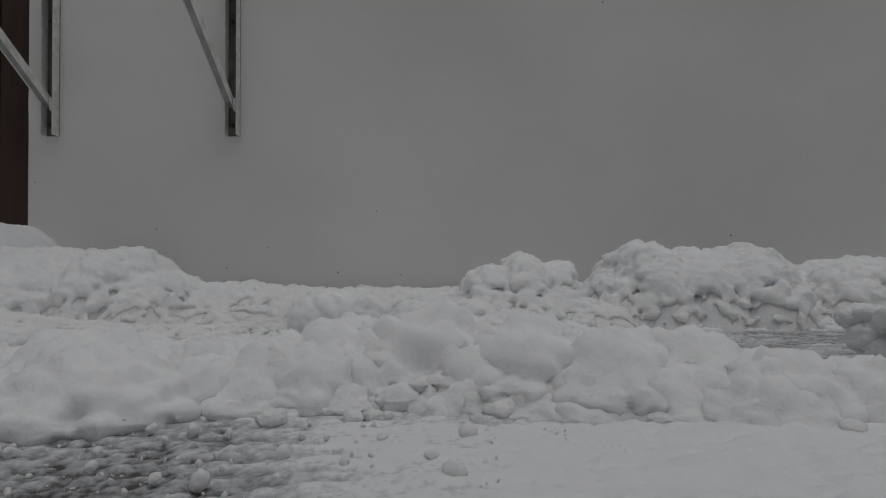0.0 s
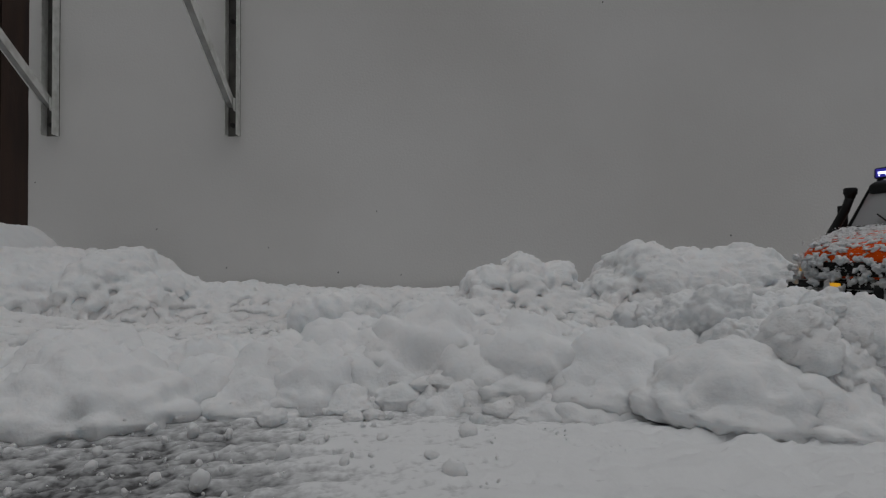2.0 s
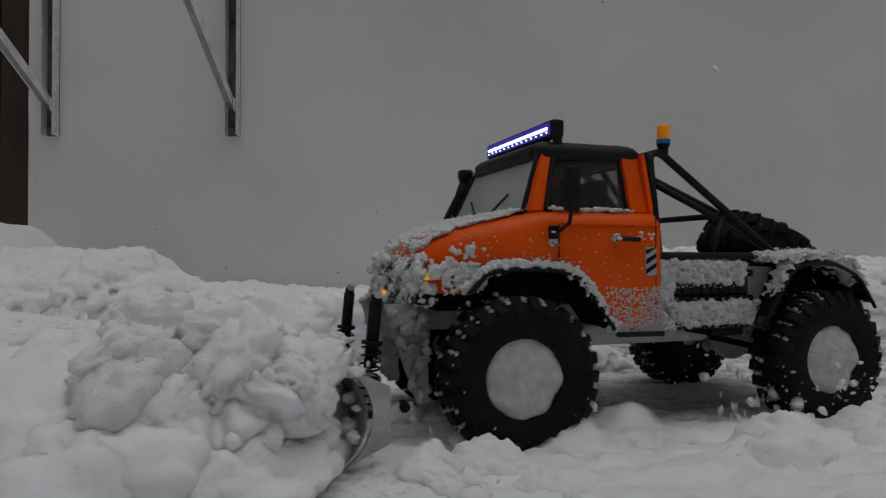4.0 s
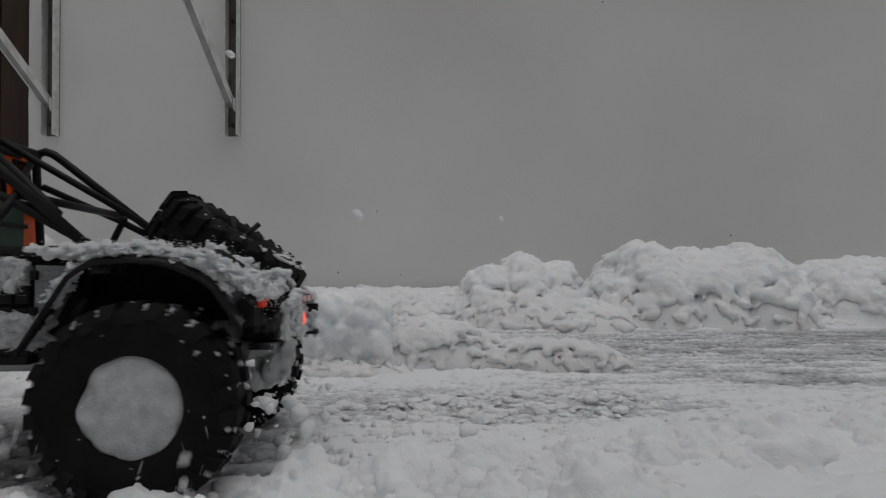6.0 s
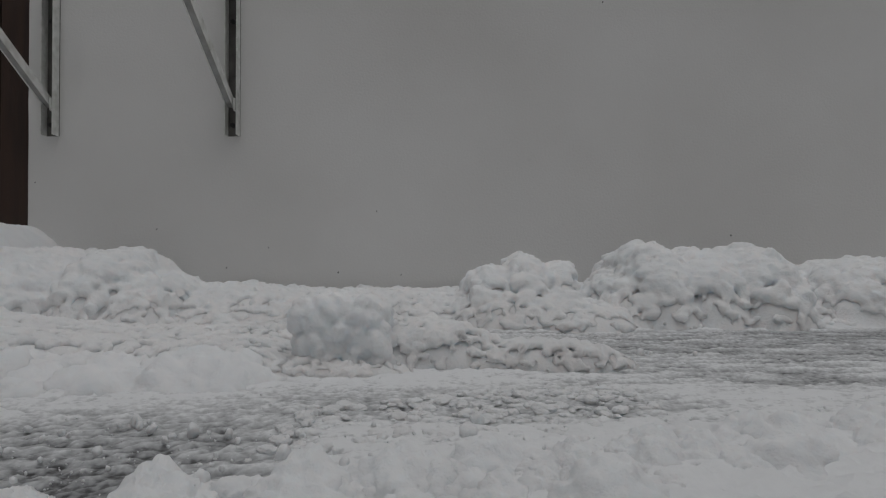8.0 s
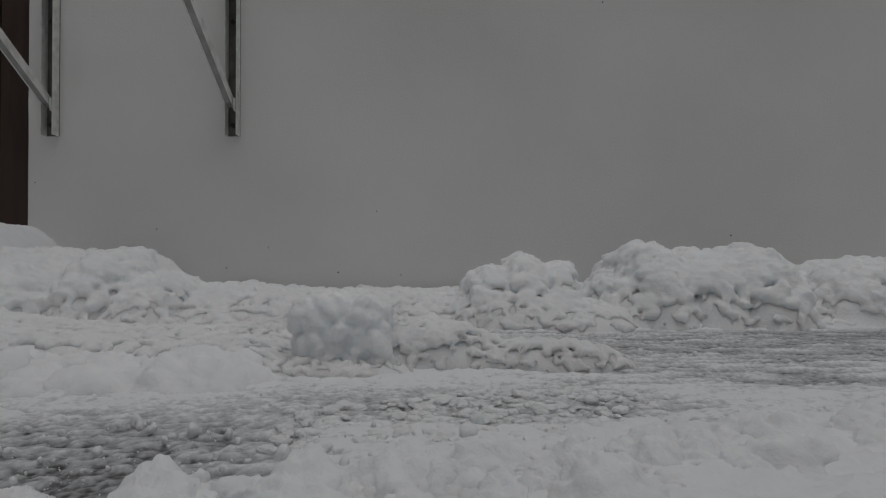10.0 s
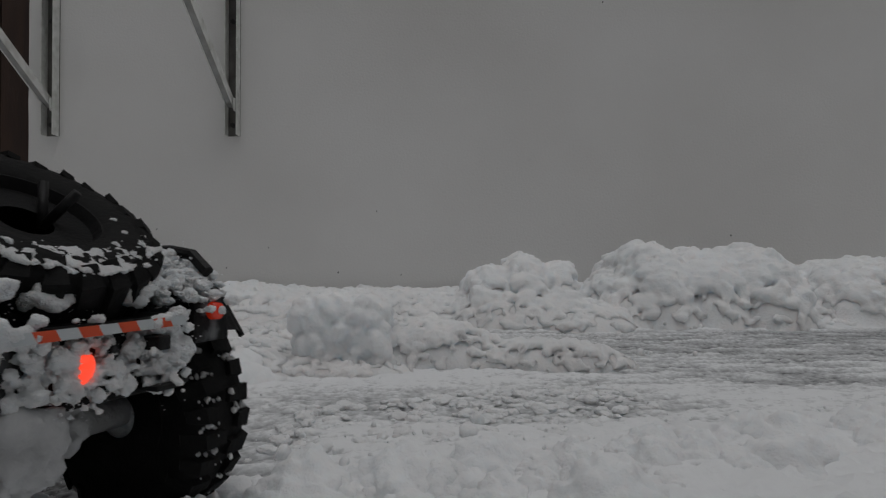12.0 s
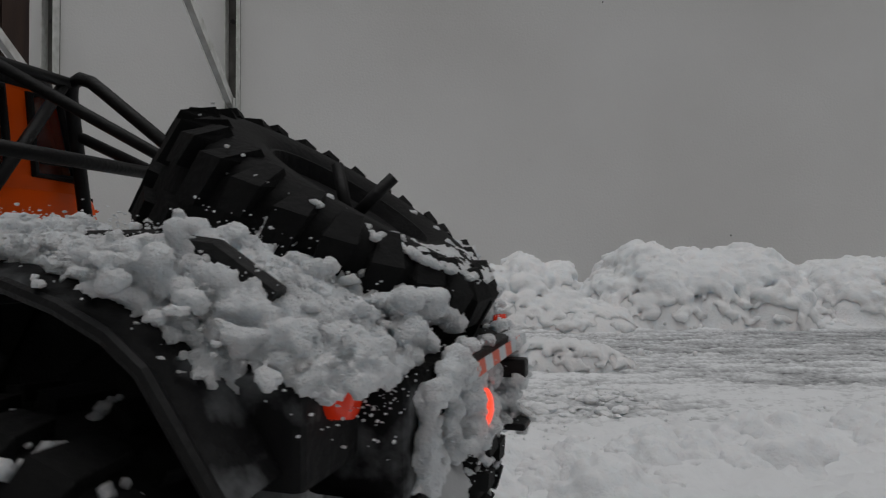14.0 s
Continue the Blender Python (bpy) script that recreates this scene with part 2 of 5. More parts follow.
# ---- snow that lies still ----
def snow_field(name, label, x0, x1, y0, y1, height, step=0.004, lump=0.05, rough=0.35, seed=0.0):
    """A heap of lumpy snow over a patch of the ground; height(x, y) gives its smooth form, zero at its rim."""
    xs, ys = np.arange(x0, x1, step), np.arange(y0, y1, step)
    gx, gy = np.meshgrid(xs, ys)
    h = height(gx, gy)
    bl = fractal(gx, gy, h * 0.8 + seed, lump, 4, 0.5, billow=True)
    fine = fractal(gx, gy, h + seed + 4, 0.02, 3, 0.6)
    z = h * (1 + rough * bl) + smooth(0, 0.02, h) * 0.004 * fine
    # steep faces lean and fold sideways
    wob = smooth(0.01, 0.05, h)
    gx2 = gx + wob * 0.010 * fractal(gx, gy, z * 1.0 + seed + 11, 0.03, 3, 0.6)
    gy2 = gy + wob * 0.010 * fractal(gx, gy, z * 1.0 + seed + 23, 0.03, 3, 0.6)
    z = np.where(h <= 0.0005, -0.006, z)
    me = grid_mesh(name, xs, ys, z, SNOW)
    co = np.stack([gx2.ravel(), gy2.ravel(), z.ravel()], 1)
    me.vertices.foreach_set("co", co.ravel())
    me.update()
    return tagged(new(name, me), label, "snow", kind="stuff")


def cloud(name, size, depth=2):
    tx = bpy.data.textures.new(name, "CLOUDS")
    tx.noise_scale, tx.noise_depth, tx.noise_type = size, depth, "SOFT_NOISE"
    return tx


CLOUDS = {}


def fuse(ob, voxel, *relief):
    """Melts the lumps of a mesh into one crumbly mass; relief: (size, strength) pairs in metres."""
    m = ob.modifiers.new("melt", "REMESH")
    m.mode, m.voxel_size, m.use_smooth_shade = "VOXEL", voxel, True
    for size, strength in relief:
        d = ob.modifiers.new("relief", "DISPLACE")
        if size not in CLOUDS:
            CLOUDS[size] = cloud("grain", size)
        d.texture = CLOUDS[size]
        d.texture_coords, d.strength, d.mid_level = "LOCAL", strength, 0.5
    return ob


def ico(level):
    bm = bmesh.new()
    bmesh.ops.create_icosphere(bm, subdivisions=level, radius=1)
    v = np.array([list(p.co) for p in bm.verts])
    f = np.array([[p.index for p in q.verts] for q in bm.faces])
    bm.free()
    return v, f


ICO = {k: ico(k) for k in (1, 2, 3, 4, 5)}
rng = np.random.default_rng(7)


def clumps(name, places, r0, r1, parent, squash=(1, 1, 0.7), mat=None, label="", level=2, power=2.0, radii=None, melt=0.0):
    """Crumbly snow: many small lumps in one mesh."""
    v, f = ICO[level]
    vs, fs = [], []
    for i, p in enumerate(places):
        r = radii[i] if radii is not None else r0 + (r1 - r0) * rng.random() ** power
        o = rng.random(3) * 50
        d = 1 + 0.45 * fractal(v[:, 0] + o[0], v[:, 1] + o[1], v[:, 2] + o[2], 0.9, 2)
        s = np.array(squash) * (0.8 + 0.4 * rng.random(3))
        vs.append(v * d[:, None] * r * s + np.array(p))
        fs.append(f + i * len(v))
    me = mesh_from(name, np.concatenate(vs), np.concatenate(fs).tolist(), mat or SNOW)
    ob = new(name, me)
    ob.parent = parent
    tagged(ob, label, kind="stuff")
    if melt:
        fuse(ob, melt, (melt * 4.5, melt * 2.4), (melt * 1.6, melt * 1.8))
    return ob


def lumps_on(field, height, n, x0, x1, y0, y1, r0, r1, voxel, sink=0.45):
    """Cauliflower lumps over a heap."""
    x, y = rng.uniform(x0, x1, n * 4), rng.uniform(y0, y1, n * 4)
    h = height(x, y)
    keep = np.flatnonzero(h > 0.004)[:n]
    x, y, h = x[keep], y[keep], h[keep]
    r = (r0 + (r1 - r0) * rng.random(len(x)) ** 2.2) * (0.45 + 0.55 * smooth(0, 0.12, h))
    ob = clumps("snow_lumps", np.stack([x, y, h - sink * r], 1), 0, 0, field, (1, 1, 0.85), level=2, radii=r)
    fuse(ob, voxel, (0.024, 0.009), (0.009, 0.005))
    return ob


def bump2(x, y, cx, cy, rx, ry, h, p=1.0):
    """A rounded hump; p above 1 gives a flatter top and steeper sides."""
    d = ((x - cx) / rx) ** 2 + ((y - cy) / ry) ** 2
    return h * np.clip(1 - d ** p, 0, 1) ** 0.75


def build_still_snow():
    W = WALL_Y - 0.012

    def back(x, y):
        ridge = smooth(1.36, 1.60, y) * (0.060 + 0.014 * smooth(-0.3, -0.6, x))
        left = bump2(x, y, -1.02, 1.64, 0.26, 0.36, 0.165, 1.4)
        left2 = np.maximum(bump2(x, y, -0.785, 1.60, 0.14, 0.26, 0.166, 1.2), bump2(x, y, -0.68, 1.58, 0.11, 0.24, 0.108, 1.2))
        mound = np.maximum.reduce([bump2(x, y, 0.115, 1.58, 0.080, 0.20, 0.124, 1.2), bump2(x, y, 0.195, 1.58, 0.075, 0.20, 0.150, 1.2), bump2(x, y, 0.270, 1.57, 0.060, 0.18, 0.132, 1.2), bump2(x, y, 0.180, 1.57, 0.200, 0.24, 0.092, 1.1)])
        mound2 = bump2(x, y, 0.30, 1.45, 0.14, 0.16, 0.055)
        pile = np.maximum.reduce([bump2(x, y, 0.490, 1.60, 0.120, 0.26, 0.178, 1.2), bump2(x, y, 0.605, 1.60, 0.110, 0.26, 0.165, 1.2), bump2(x, y, 0.725, 1.60, 0.135, 0.27, 0.172, 1.2), bump2(x, y, 0.420, 1.58, 0.100, 0.22, 0.112, 1.2)])
        pile2 = bump2(x, y, 1.10, 1.62, 0.30, 0.28, 0.140, 1.6)
        pile3 = bump2(x, y, 1.32, 1.42, 0.13, 0.14, 0.06, 1.2)
        return np.maximum.reduce([ridge, left, left2, mound, mound2, pile, pile2, pile3])

    bank = snow_field("snow_bank", "lumpy bank of shovelled snow along the house wall", -1.45, 1.75, 1.25, W, lambda x, y: back(x, y) * 0.88, 0.008, 0.055, 0.06)
    lumps_on(bank, back, 8500, -1.42, 1.72, 1.27, W - 0.02, 0.010, 0.030, 0.0050)

    def drift(x, y):
        return smooth(-0.90, -1.16, x + 0.12 * (y - 1.6)) * smooth(1.25, 1.55, y) * 0.245

    snow_field("snow_drift", "smooth rounded snow drift against the brown boarding", -2.0, -0.85, 1.2, 1.9, drift, 0.009, 0.5, 0.05, 3)

    def shelf(x, y):
        edge = 0.76 + 0.03 * np.sin(x * 9) + 0.02 * np.sin(x * 23)
        return smooth(edge, edge + 0.09, y) * smooth(1.30, 1.10, y) * smooth(-0.15, -0.27, x) * (0.034 + 0.045 * smooth(-0.5, -1.0, x))

    low = snow_field("snow_shelf", "low uneven layer of loose snow beside the ploughed lane", -1.5, -0.1, 0.7, 1.35, lambda x, y: shelf(x, y) * 0.76, 0.007, 0.07, 0.10, 6)
    lumps_on(low, shelf, 3600, -1.4, -0.12, 0.72, 1.33, 0.009, 0.022, 0.0048, 0.6)

    q = rng.uniform(-1, 1, (2600, 3))
    q = q[np.sum(np.abs(q) ** 5, 1) < 1][:1000]
    at = np.stack([-0.135 + 0.062 * q[:, 0], 0.892 + 0.054 * q[:, 1], 0.040 + 0.054 * q[:, 2]], 1)
    at[:, 0] += 0.006 * np.sin(at[:, 2] * 60)
    cube_ob = clumps("snow_block", at, 0.007, 0.015, None, (1, 1, 0.9), label="squarish block of packed snow standing by the lane")
    fuse(cube_ob, 0.0032, (0.04, 0.004), (0.010, 0.0034))
    cube_ob["category"] = "snow"

    def tail(x, y):
        return np.maximum.reduce([bump2(x, y, -0.02, 0.915, 0.13, 0.055, 0.060, 1.2), bump2(x, y, 0.14, 0.89, 0.13, 0.045, 0.038, 1.2), bump2(x, y, -0.15, 0.86, 0.12, 0.07, 0.02)])

    tail_ob = snow_field("snow_ridge", "crumbling ridge of snow left beside the lane", -0.29, 0.32, 0.76, 1.0, lambda x, y: tail(x, y) * 0.78, 0.004, 0.05, 0.08, 9)
    lumps_on(tail_ob, tail, 900, -0.27, 0.3, 0.78, 0.99, 0.007, 0.018, 0.0032, 0.55)


build_ground()
build_wall()
build_rear_wall()
build_side_wall()
build_bracket(-1.137)
build_bracket(-0.618)
build_still_snow()

# ---- the model truck: x ahead, y to its left, z up from the ground, origin midway between the axles ----
PAINT = varied(material("orange_plastic", (0.88, 0.105, 0.002), 0.32, **{"Specular IOR Level": 0.16}), (0.76, 0.085, 0.002), 18, 0.4, 0.7, bump=0.03, bump_scale=300)
BLACK = varied(material("black_plastic", (0.007, 0.007, 0.0075), 0.5, **{"Specular IOR Level": 0.22}), (0.012, 0.012, 0.012), 40, 0.4, 0.7, bump=0.15, bump_scale=500)
DARK = varied(material("matt_black_sheet", (0.005, 0.005, 0.0055), 0.7, **{"Specular IOR Level": 0.22}), (0.014, 0.014, 0.014), 60, 0.5, 0.75, bump=0.2)
RUBBER = varied(material("tyre_rubber", (0.004, 0.004, 0.0042), 0.75, **{"Specular IOR Level": 0.22}), (0.008, 0.008, 0.008), 50, 0.45, 0.7, bump=0.2, bump_scale=400)
SPLASHED = varied(material("black_sheet_with_frozen_spray", (0.007, 0.007, 0.0075), 0.65, **{"Specular IOR Level": 0.22}), (0.24, 0.25, 0.26), 45, 0.56, 0.76, detail=7, bump=0.25, bump_scale=300)
PLATE = varied(material("aluminium_chequer_plate", (0.30, 0.31, 0.32), 0.45, 0.5), (0.22, 0.225, 0.23), 30, 0.4, 0.7)
CHROME = material("bare_metal", (0.62, 0.62, 0.62), 0.3, 0.9)
GLASS = material("clear_window", (0.05, 0.052, 0.052), 0.06, 0.0, Alpha=0.30)
FROSTED = material("snow_dusted_screen", (0.50, 0.51, 0.52), 0.35, 0.0, Alpha=0.62)
GREEN = varied(material("dark_green_plastic", (0.008, 0.045, 0.018), 0.4), (0.006, 0.032, 0.013), 40, 0.4, 0.7)
BLUE = material("blue_anodised_ring", (0.01, 0.22, 0.55), 0.3, 0.5)
AMBER = material("amber_lens", (0.95, 0.34, 0.01), 0.2, **{"Emission Color": (1.0, 0.30, 0.01, 1), "Emission Strength": 0.10})
AMBER_ON = material("lit_amber_lamp", (0.95, 0.45, 0.02), 0.3, **{"Emission Color": (1.0, 0.50, 0.02, 1), "Emission Strength": 0.45})
RED_ON = material("lit_red_lamp", (0.9, 0.05, 0.02), 0.3, **{"Emission Color": (1.0, 0.07, 0.03, 1), "Emission Strength": 1.0})
RED = material("red_reflector", (0.50, 0.03, 0.012), 0.25, **{"Emission Color": (1.0, 0.05, 0.01, 1), "Emission Strength": 0.10})
LED = material("lit_white_led", (0.9, 0.92, 1.0), 0.3, **{"Emission Color": (0.75, 0.80, 1.0, 1), "Emission Strength": 3.0})
LED_HALO = material("blue_led_housing", (0.02, 0.02, 0.12), 0.3, **{"Emission Color": (0.08, 0.06, 1.0, 1), "Emission Strength": 0.25})
STRIPE_RED = material("orange_red_tape", (0.80, 0.10, 0.03), 0.4)
STRIPE_WHITE = material("white_tape", (0.62, 0.66, 0.68), 0.4)
GREY_TAPE = material("grey_white_tape", (0.42, 0.44, 0.44), 0.5)
CREAM = material("cream_print", (0.70, 0.66, 0.60), 0.5)
GREYSNOW = varied(material("grey_frozen_spray", (0.60, 0.61, 0.62), 0.6), (0.36, 0.365, 0.37), 30, 0.35, 0.7, bump=0.4, bump_scale=250)

truck = new("toy_truck")
tagged(truck, "orange model truck with a snow plough, crusted with snow", "model truck")
def along(pts, n, spread):
    """Places scattered along a line of points."""
    pts = np.array(pts, float)
    seg = np.linalg.norm(np.diff(pts, axis=0), axis=1)
    cum = np.concatenate([[0], np.cumsum(seg)])
    t = rng.random(n) * cum[-1]
    return np.stack([np.interp(t, cum, pts[:, k]) for k in range(3)], 1) + rng.normal(0, 1, (n, 3)) * np.array(spread)


# ---- body ----
STATIONS = [(0.2265, 0.146, 0.066, 0.126), (0.2255, 0.150, 0.072, 0.1245), (0.222, 0.158, 0.079, 0.1235), (0.215, 0.165, 0.085, 0.1225), (0.205, 0.1705, 0.089, 0.122), (0.1955, 0.1738, 0.092, 0.122),
            (0.190, 0.1755, 0.094, 0.129), (0.182, 0.178, 0.096, 0.138), (0.170, 0.181, 0.098, 0.1415), (0.155, 0.1845, 0.0995, 0.1425), (0.140, 0.188, 0.1005, 0.1425), (0.128, 0.190, 0.101, 0.142),
            (0.114, 0.191, 0.1015, 0.140), (0.098, 0.191, 0.102, 0.134), (0.086, 0.191, 0.1025, 0.118), (0.073, 0.191, 0.103, 0.100), (0.064, 0.191, 0.103, 0.0875), (0.045, 0.191, 0.103, 0.087), (0.023, 0.191, 0.103, 0.087), (0.0195, 0.189, 0.100, 0.0885)]


def ring(x, zt, w, zb):
    h = zt - zb
    half = [(w - 0.0025, zb), (w, zb + 0.08 * h), (w, zb + 0.4 * h), (w - 0.0005, zt - 0.016), (w - 0.003, zt - 0.008), (w - 0.009, zt - 0.003), (w - 0.018, zt - 0.001), (w * 0.5, zt + 0.002)]
    return [(x, y, z) for y, z in half] + [(x, 0, zt + 0.003)] + [(x, -y, z) for y, z in half[::-1]]


def build_body():
    bm = bmesh.new()
    rings = [[bm.verts.new(p) for p in ring(*s)] for s in STATIONS]
    for a, b in zip(rings, rings[1:]):
        for k in range(len(a) - 1):
            bm.faces.new((a[k], b[k], b[k + 1], a[k + 1]))
    bm.faces.new(rings[0])
    bm.faces.new(rings[-1][::-1])
    body = part("body", bm, PAINT, truck, flat=False)
    # pillars, roof rail and rear panel of the cab
    for s in (1, -1):
        for quad in (((0.139, 0.086, 0.188), (0.1245, 0.088, 0.188), (0.1075, 0.073, 0.242), (0.120, 0.071, 0.242)),
                     ((0.0435, 0.090, 0.188), (0.0215, 0.088, 0.188), (0.0225, 0.072, 0.242), (0.0435, 0.074, 0.242))):
            bm = bmesh.new()
            a = [bm.verts.new((x, s * y, z)) for x, y, z in quad]
            b = [bm.verts.new((x, s * (y - 0.008), z)) for x, y, z in quad]
            bm.faces.new(a)
            bm.faces.new(b[::-1])
            for k in range(4):
                bm.faces.new((a[k], b[k], b[(k + 1) % 4], a[(k + 1) % 4]))
            bmesh.ops.bevel(bm, geom=bm.edges[:], offset=0.0022, segments=2, affect="EDGES")
            part("pillar", bm, PAINT, body)
        # side window with a black rubber frame
        outline = [(0.1215, 0.1905), (0.044, 0.1905), (0.044, 0.2375), (0.1085, 0.2375)]
        win = [(x, s * (0.0865 - (z - 0.19) * 0.29), z) for x, z in outline]
        bm = bmesh.new()
        tube(bm, win + win[:1], 0.0024, 8)
        frame_part = part("window_frame", bm, BLACK, body)
        bm = bmesh.new()
        a = [bm.verts.new(p) for p in win]
        b = [bm.verts.new((p[0], p[1] - s * 0.0012, p[2])) for p in win]
        bm.faces.new(a)
        bm.faces.new(b[::-1])
        for k in range(4):
            bm.faces.new((a[k], b[k], b[(k + 1) % 4], a[(k + 1) % 4]))
        part("side_window", bm, GLASS, body, "clear side window spotted with wet snow")
        # belt moulding, door line, handle
        bm = bmesh.new()
        box(bm, (0.022, s * 0.1015 - 0.0022, 0.1775), (0.115, s * 0.1015 + 0.0022, 0.1795), 0.0009)
        part("moulding", bm, PAINT, body)
        for line in ([(0.1185, 0.1785), (0.1185, 0.143)], [(0.0265, 0.186), (0.0265, 0.090)]):
            bm = bmesh.new()
            tube(bm, [(x, s * 0.1026, z) for x, z in line], 0.0006, 6)
            part("door_gap", bm, BLACK, body)
        bm = bmesh.new()
        tube(bm, [(0.0655, s * 0.1015, 0.1665), (0.0645, s * 0.1075, 0.1668), (0.0465, s * 0.1075, 0.1660), (0.0455, s * 0.1015, 0.166)], 0.0021, 8)
        part("door_handle", bm, BLACK, body)
        # hazard stripes and a small print behind the door
        for k, (m, lo, hi) in enumerate(((GREY_TAPE, 0.136, 0.160),)):
            bm = bmesh.new()
            box(bm, (0.0265, s * 0.1032 - 0.0005, lo), (0.0375, s * 0.1032 + 0.0005, hi))
            tape = part("hazard_tape", bm, m, body, "tape with black and grey slanting stripes")
        for k in range(3):
            z = 0.1375 + k * 0.0082
            bm = bmesh.new()
            a = [bm.verts.new((x, s * 0.10395, zz)) for x, zz in ((0.0268, z + 0.0055), (0.0268, z + 0.0095 if k < 2 else z + 0.006), (0.0372, z + 0.0036), (0.0372, z - 0.0008))]
            bm.faces.new(a)
            bmesh.ops.solidify(bm, geom=bm.faces[:], thickness=0.0004)
            part("stripe", bm, BLACK, tape)
        bm = bmesh.new()
        for ang in (0, 120, 240):
            box(bm, (-0.0011, -0.0003, 0.001), (0.0011, 0.0003, 0.0036), 0, pose(0.0315, s * 0.1036, 0.1695, 0, ang + 60, 0))
        part("printed_mark", bm, CREAM, body, "small cream three-lobed mark")
        # fender trim round the front wheel arch
        bm = bmesh.new()
        arch = [(0.1955, 0.1225), (0.190, 0.1285), (0.182, 0.1375), (0.170, 0.141), (0.155, 0.142), (0.128, 0.1415), (0.114, 0.1395), (0.098, 0.1335), (0.086, 0.1175), (0.073, 0.0995), (0.064, 0.087), (0.0195, 0.0865)]
        tube(bm, [(x, s * 0.1035, z) for x, z in arch], 0.0023, 8)
        part("fender_trim", bm, BLACK, body)
        # black liner inside the arch
        bm = bmesh.new()
        rows = [[bm.verts.new((x, s * y, z + dz)) for y, dz in ((0.101, 0.0), (0.075, 0.004), (0.045, 0.004))] for x, z in arch[:-1]]
        for p, q in zip(rows, rows[1:]):
            for k in range(2):
                bm.faces.new((p[k], p[k + 1], q[k + 1], q[k]))
        bmesh.ops.solidify(bm, geom=bm.faces[:], thickness=0.0015)
        part("arch_liner", bm, DARK, body)
        # mirror on its arm
        bm = bmesh.new()
        box(bm, (0.1095, s * 0.117 - 0.0045, 0.187), (0.1205, s * 0.117 + 0.0045, 0.2225), 0.002)
        mirror = part("mirror", bm, BLACK, body)
        bm = bmesh.new()
        tube(bm, [(0.1155, s * 0.117, 0.188), (0.117, s * 0.1165, 0.178), (0.1235, s * 0.1045, 0.169)], 0.0016, 8)
        box(bm, (0.121, s * 0.103 - 0.0035, 0.1655), (0.127, s * 0.103 + 0.0035, 0.1765), 0.001)
        part("mirror_arm", bm, BLACK, mirror)
    # rear wall of the cab: a wide window in the middle, a narrow one at each corner
    def upright(bm, y_low, y_top, half, x0=0.0195, x1=0.0235):
        v = [bm.verts.new((x, y + d, z)) for x in (x0, x1) for y, z in ((y_low, 0.1935), (y_top, 0.2375)) for d in (-half, half)]
        for f in ((0, 1, 3, 2), (4, 6, 7, 5), (0, 4, 5, 1), (2, 3, 7, 6), (0, 2, 6, 4), (1, 5, 7, 3)):
            bm.faces.new([v[k] for k in f])

    bm = bmesh.new()
    box(bm, (0.0193, -0.0895, 0.186), (0.0235, 0.0895, 0.1945), 0.0012)
    box(bm, (0.0193, -0.0775, 0.2365), (0.0235, 0.0775, 0.243), 0.0012)
    for s in (1, -1):
        upright(bm, s * 0.051, s * 0.047, 0.0075)
        upright(bm, s * 0.0868, s * 0.0755, 0.0028)
    part("rear_panel", bm, PAINT, body)
    for corners in ((-0.0435, 0.0435, 0.0395, -0.0395), (0.0585, 0.084, 0.0727, 0.0545), (-0.084, -0.0585, -0.0545, -0.0727)):
        q = [(0.0188, corners[k], 0.1945 if k < 2 else 0.2365) for k in range(4)]
        bm = bmesh.new()
        tube(bm, q + q[:1], 0.0022, 8)
        part("window_frame", bm, BLACK, body)
        bm = bmesh.new()
        a = [bm.verts.new(v) for v in q]
        b = [bm.verts.new((v[0] + 0.001, v[1], v[2])) for v in q]
        bm.faces.new(a)
        bm.faces.new(b[::-1])
        for k in range(4):
            bm.faces.new((a[k], b[k], b[(k + 1) % 4], a[(k + 1) % 4]))
        pane = part("rear_window", bm, GLASS, body)
        if corners[0] * corners[1] > 0:
            c = (corners[0] + corners[1]) / 2
            bm = bmesh.new()
            box(bm, (0.0170, c - 0.0112, 0.2005), (0.0180, c + 0.0112, 0.2090), 0.0003)
            sign = part("sticker", bm, BLACK, pane, "dark sticker with plain pale bars")
            for k in range(5):
                bm = bmesh.new()
                box(bm, (0.0162, c - 0.0095 + 0.0040 * k, 0.2022), (0.0172, c - 0.0065 + 0.0040 * k, 0.2073))
                part("bar", bm, CREAM, sign)
    # windscreen
    bm = bmesh.new()
    quad = [(0.1415, -0.084, 0.1895), (0.1415, 0.084, 0.1895), (0.1205, 0.069, 0.2415), (0.1205, -0.069, 0.2415)]
    a = [bm.verts.new(p) for p in quad]
    b = [bm.verts.new((p[0] - 0.0015, p[1], p[2])) for p in quad]
    bm.faces.new(a)
    bm.faces.new(b[::-1])
    for k in range(4):
        bm.faces.new((a[k], b[k], b[(k + 1) % 4], a[(k + 1) % 4]))
    screen = part("windscreen", bm, FROSTED, body, "windscreen dusted with snow")
    bm = bmesh.new()
    tube(bm, quad + quad[:1], 0.0026, 8)
    part("screen_frame", bm, BLACK, screen)
    for s in (1, -1):
        bm = bmesh.new()
        tube(bm, [(0.1435, s * 0.02, 0.191), (0.1375, s * 0.045, 0.206)], 0.0011, 6)
        part("wiper", bm, BLACK, screen)
    # roof: black cap with rounded rim
    bm = bmesh.new()
    levels = [(0.2375, 0.000), (0.2405, 0.0022), (0.2445, 0.0022), (0.2485, -0.002), (0.2510, -0.008), (0.2522, -0.02)]
    rows = []
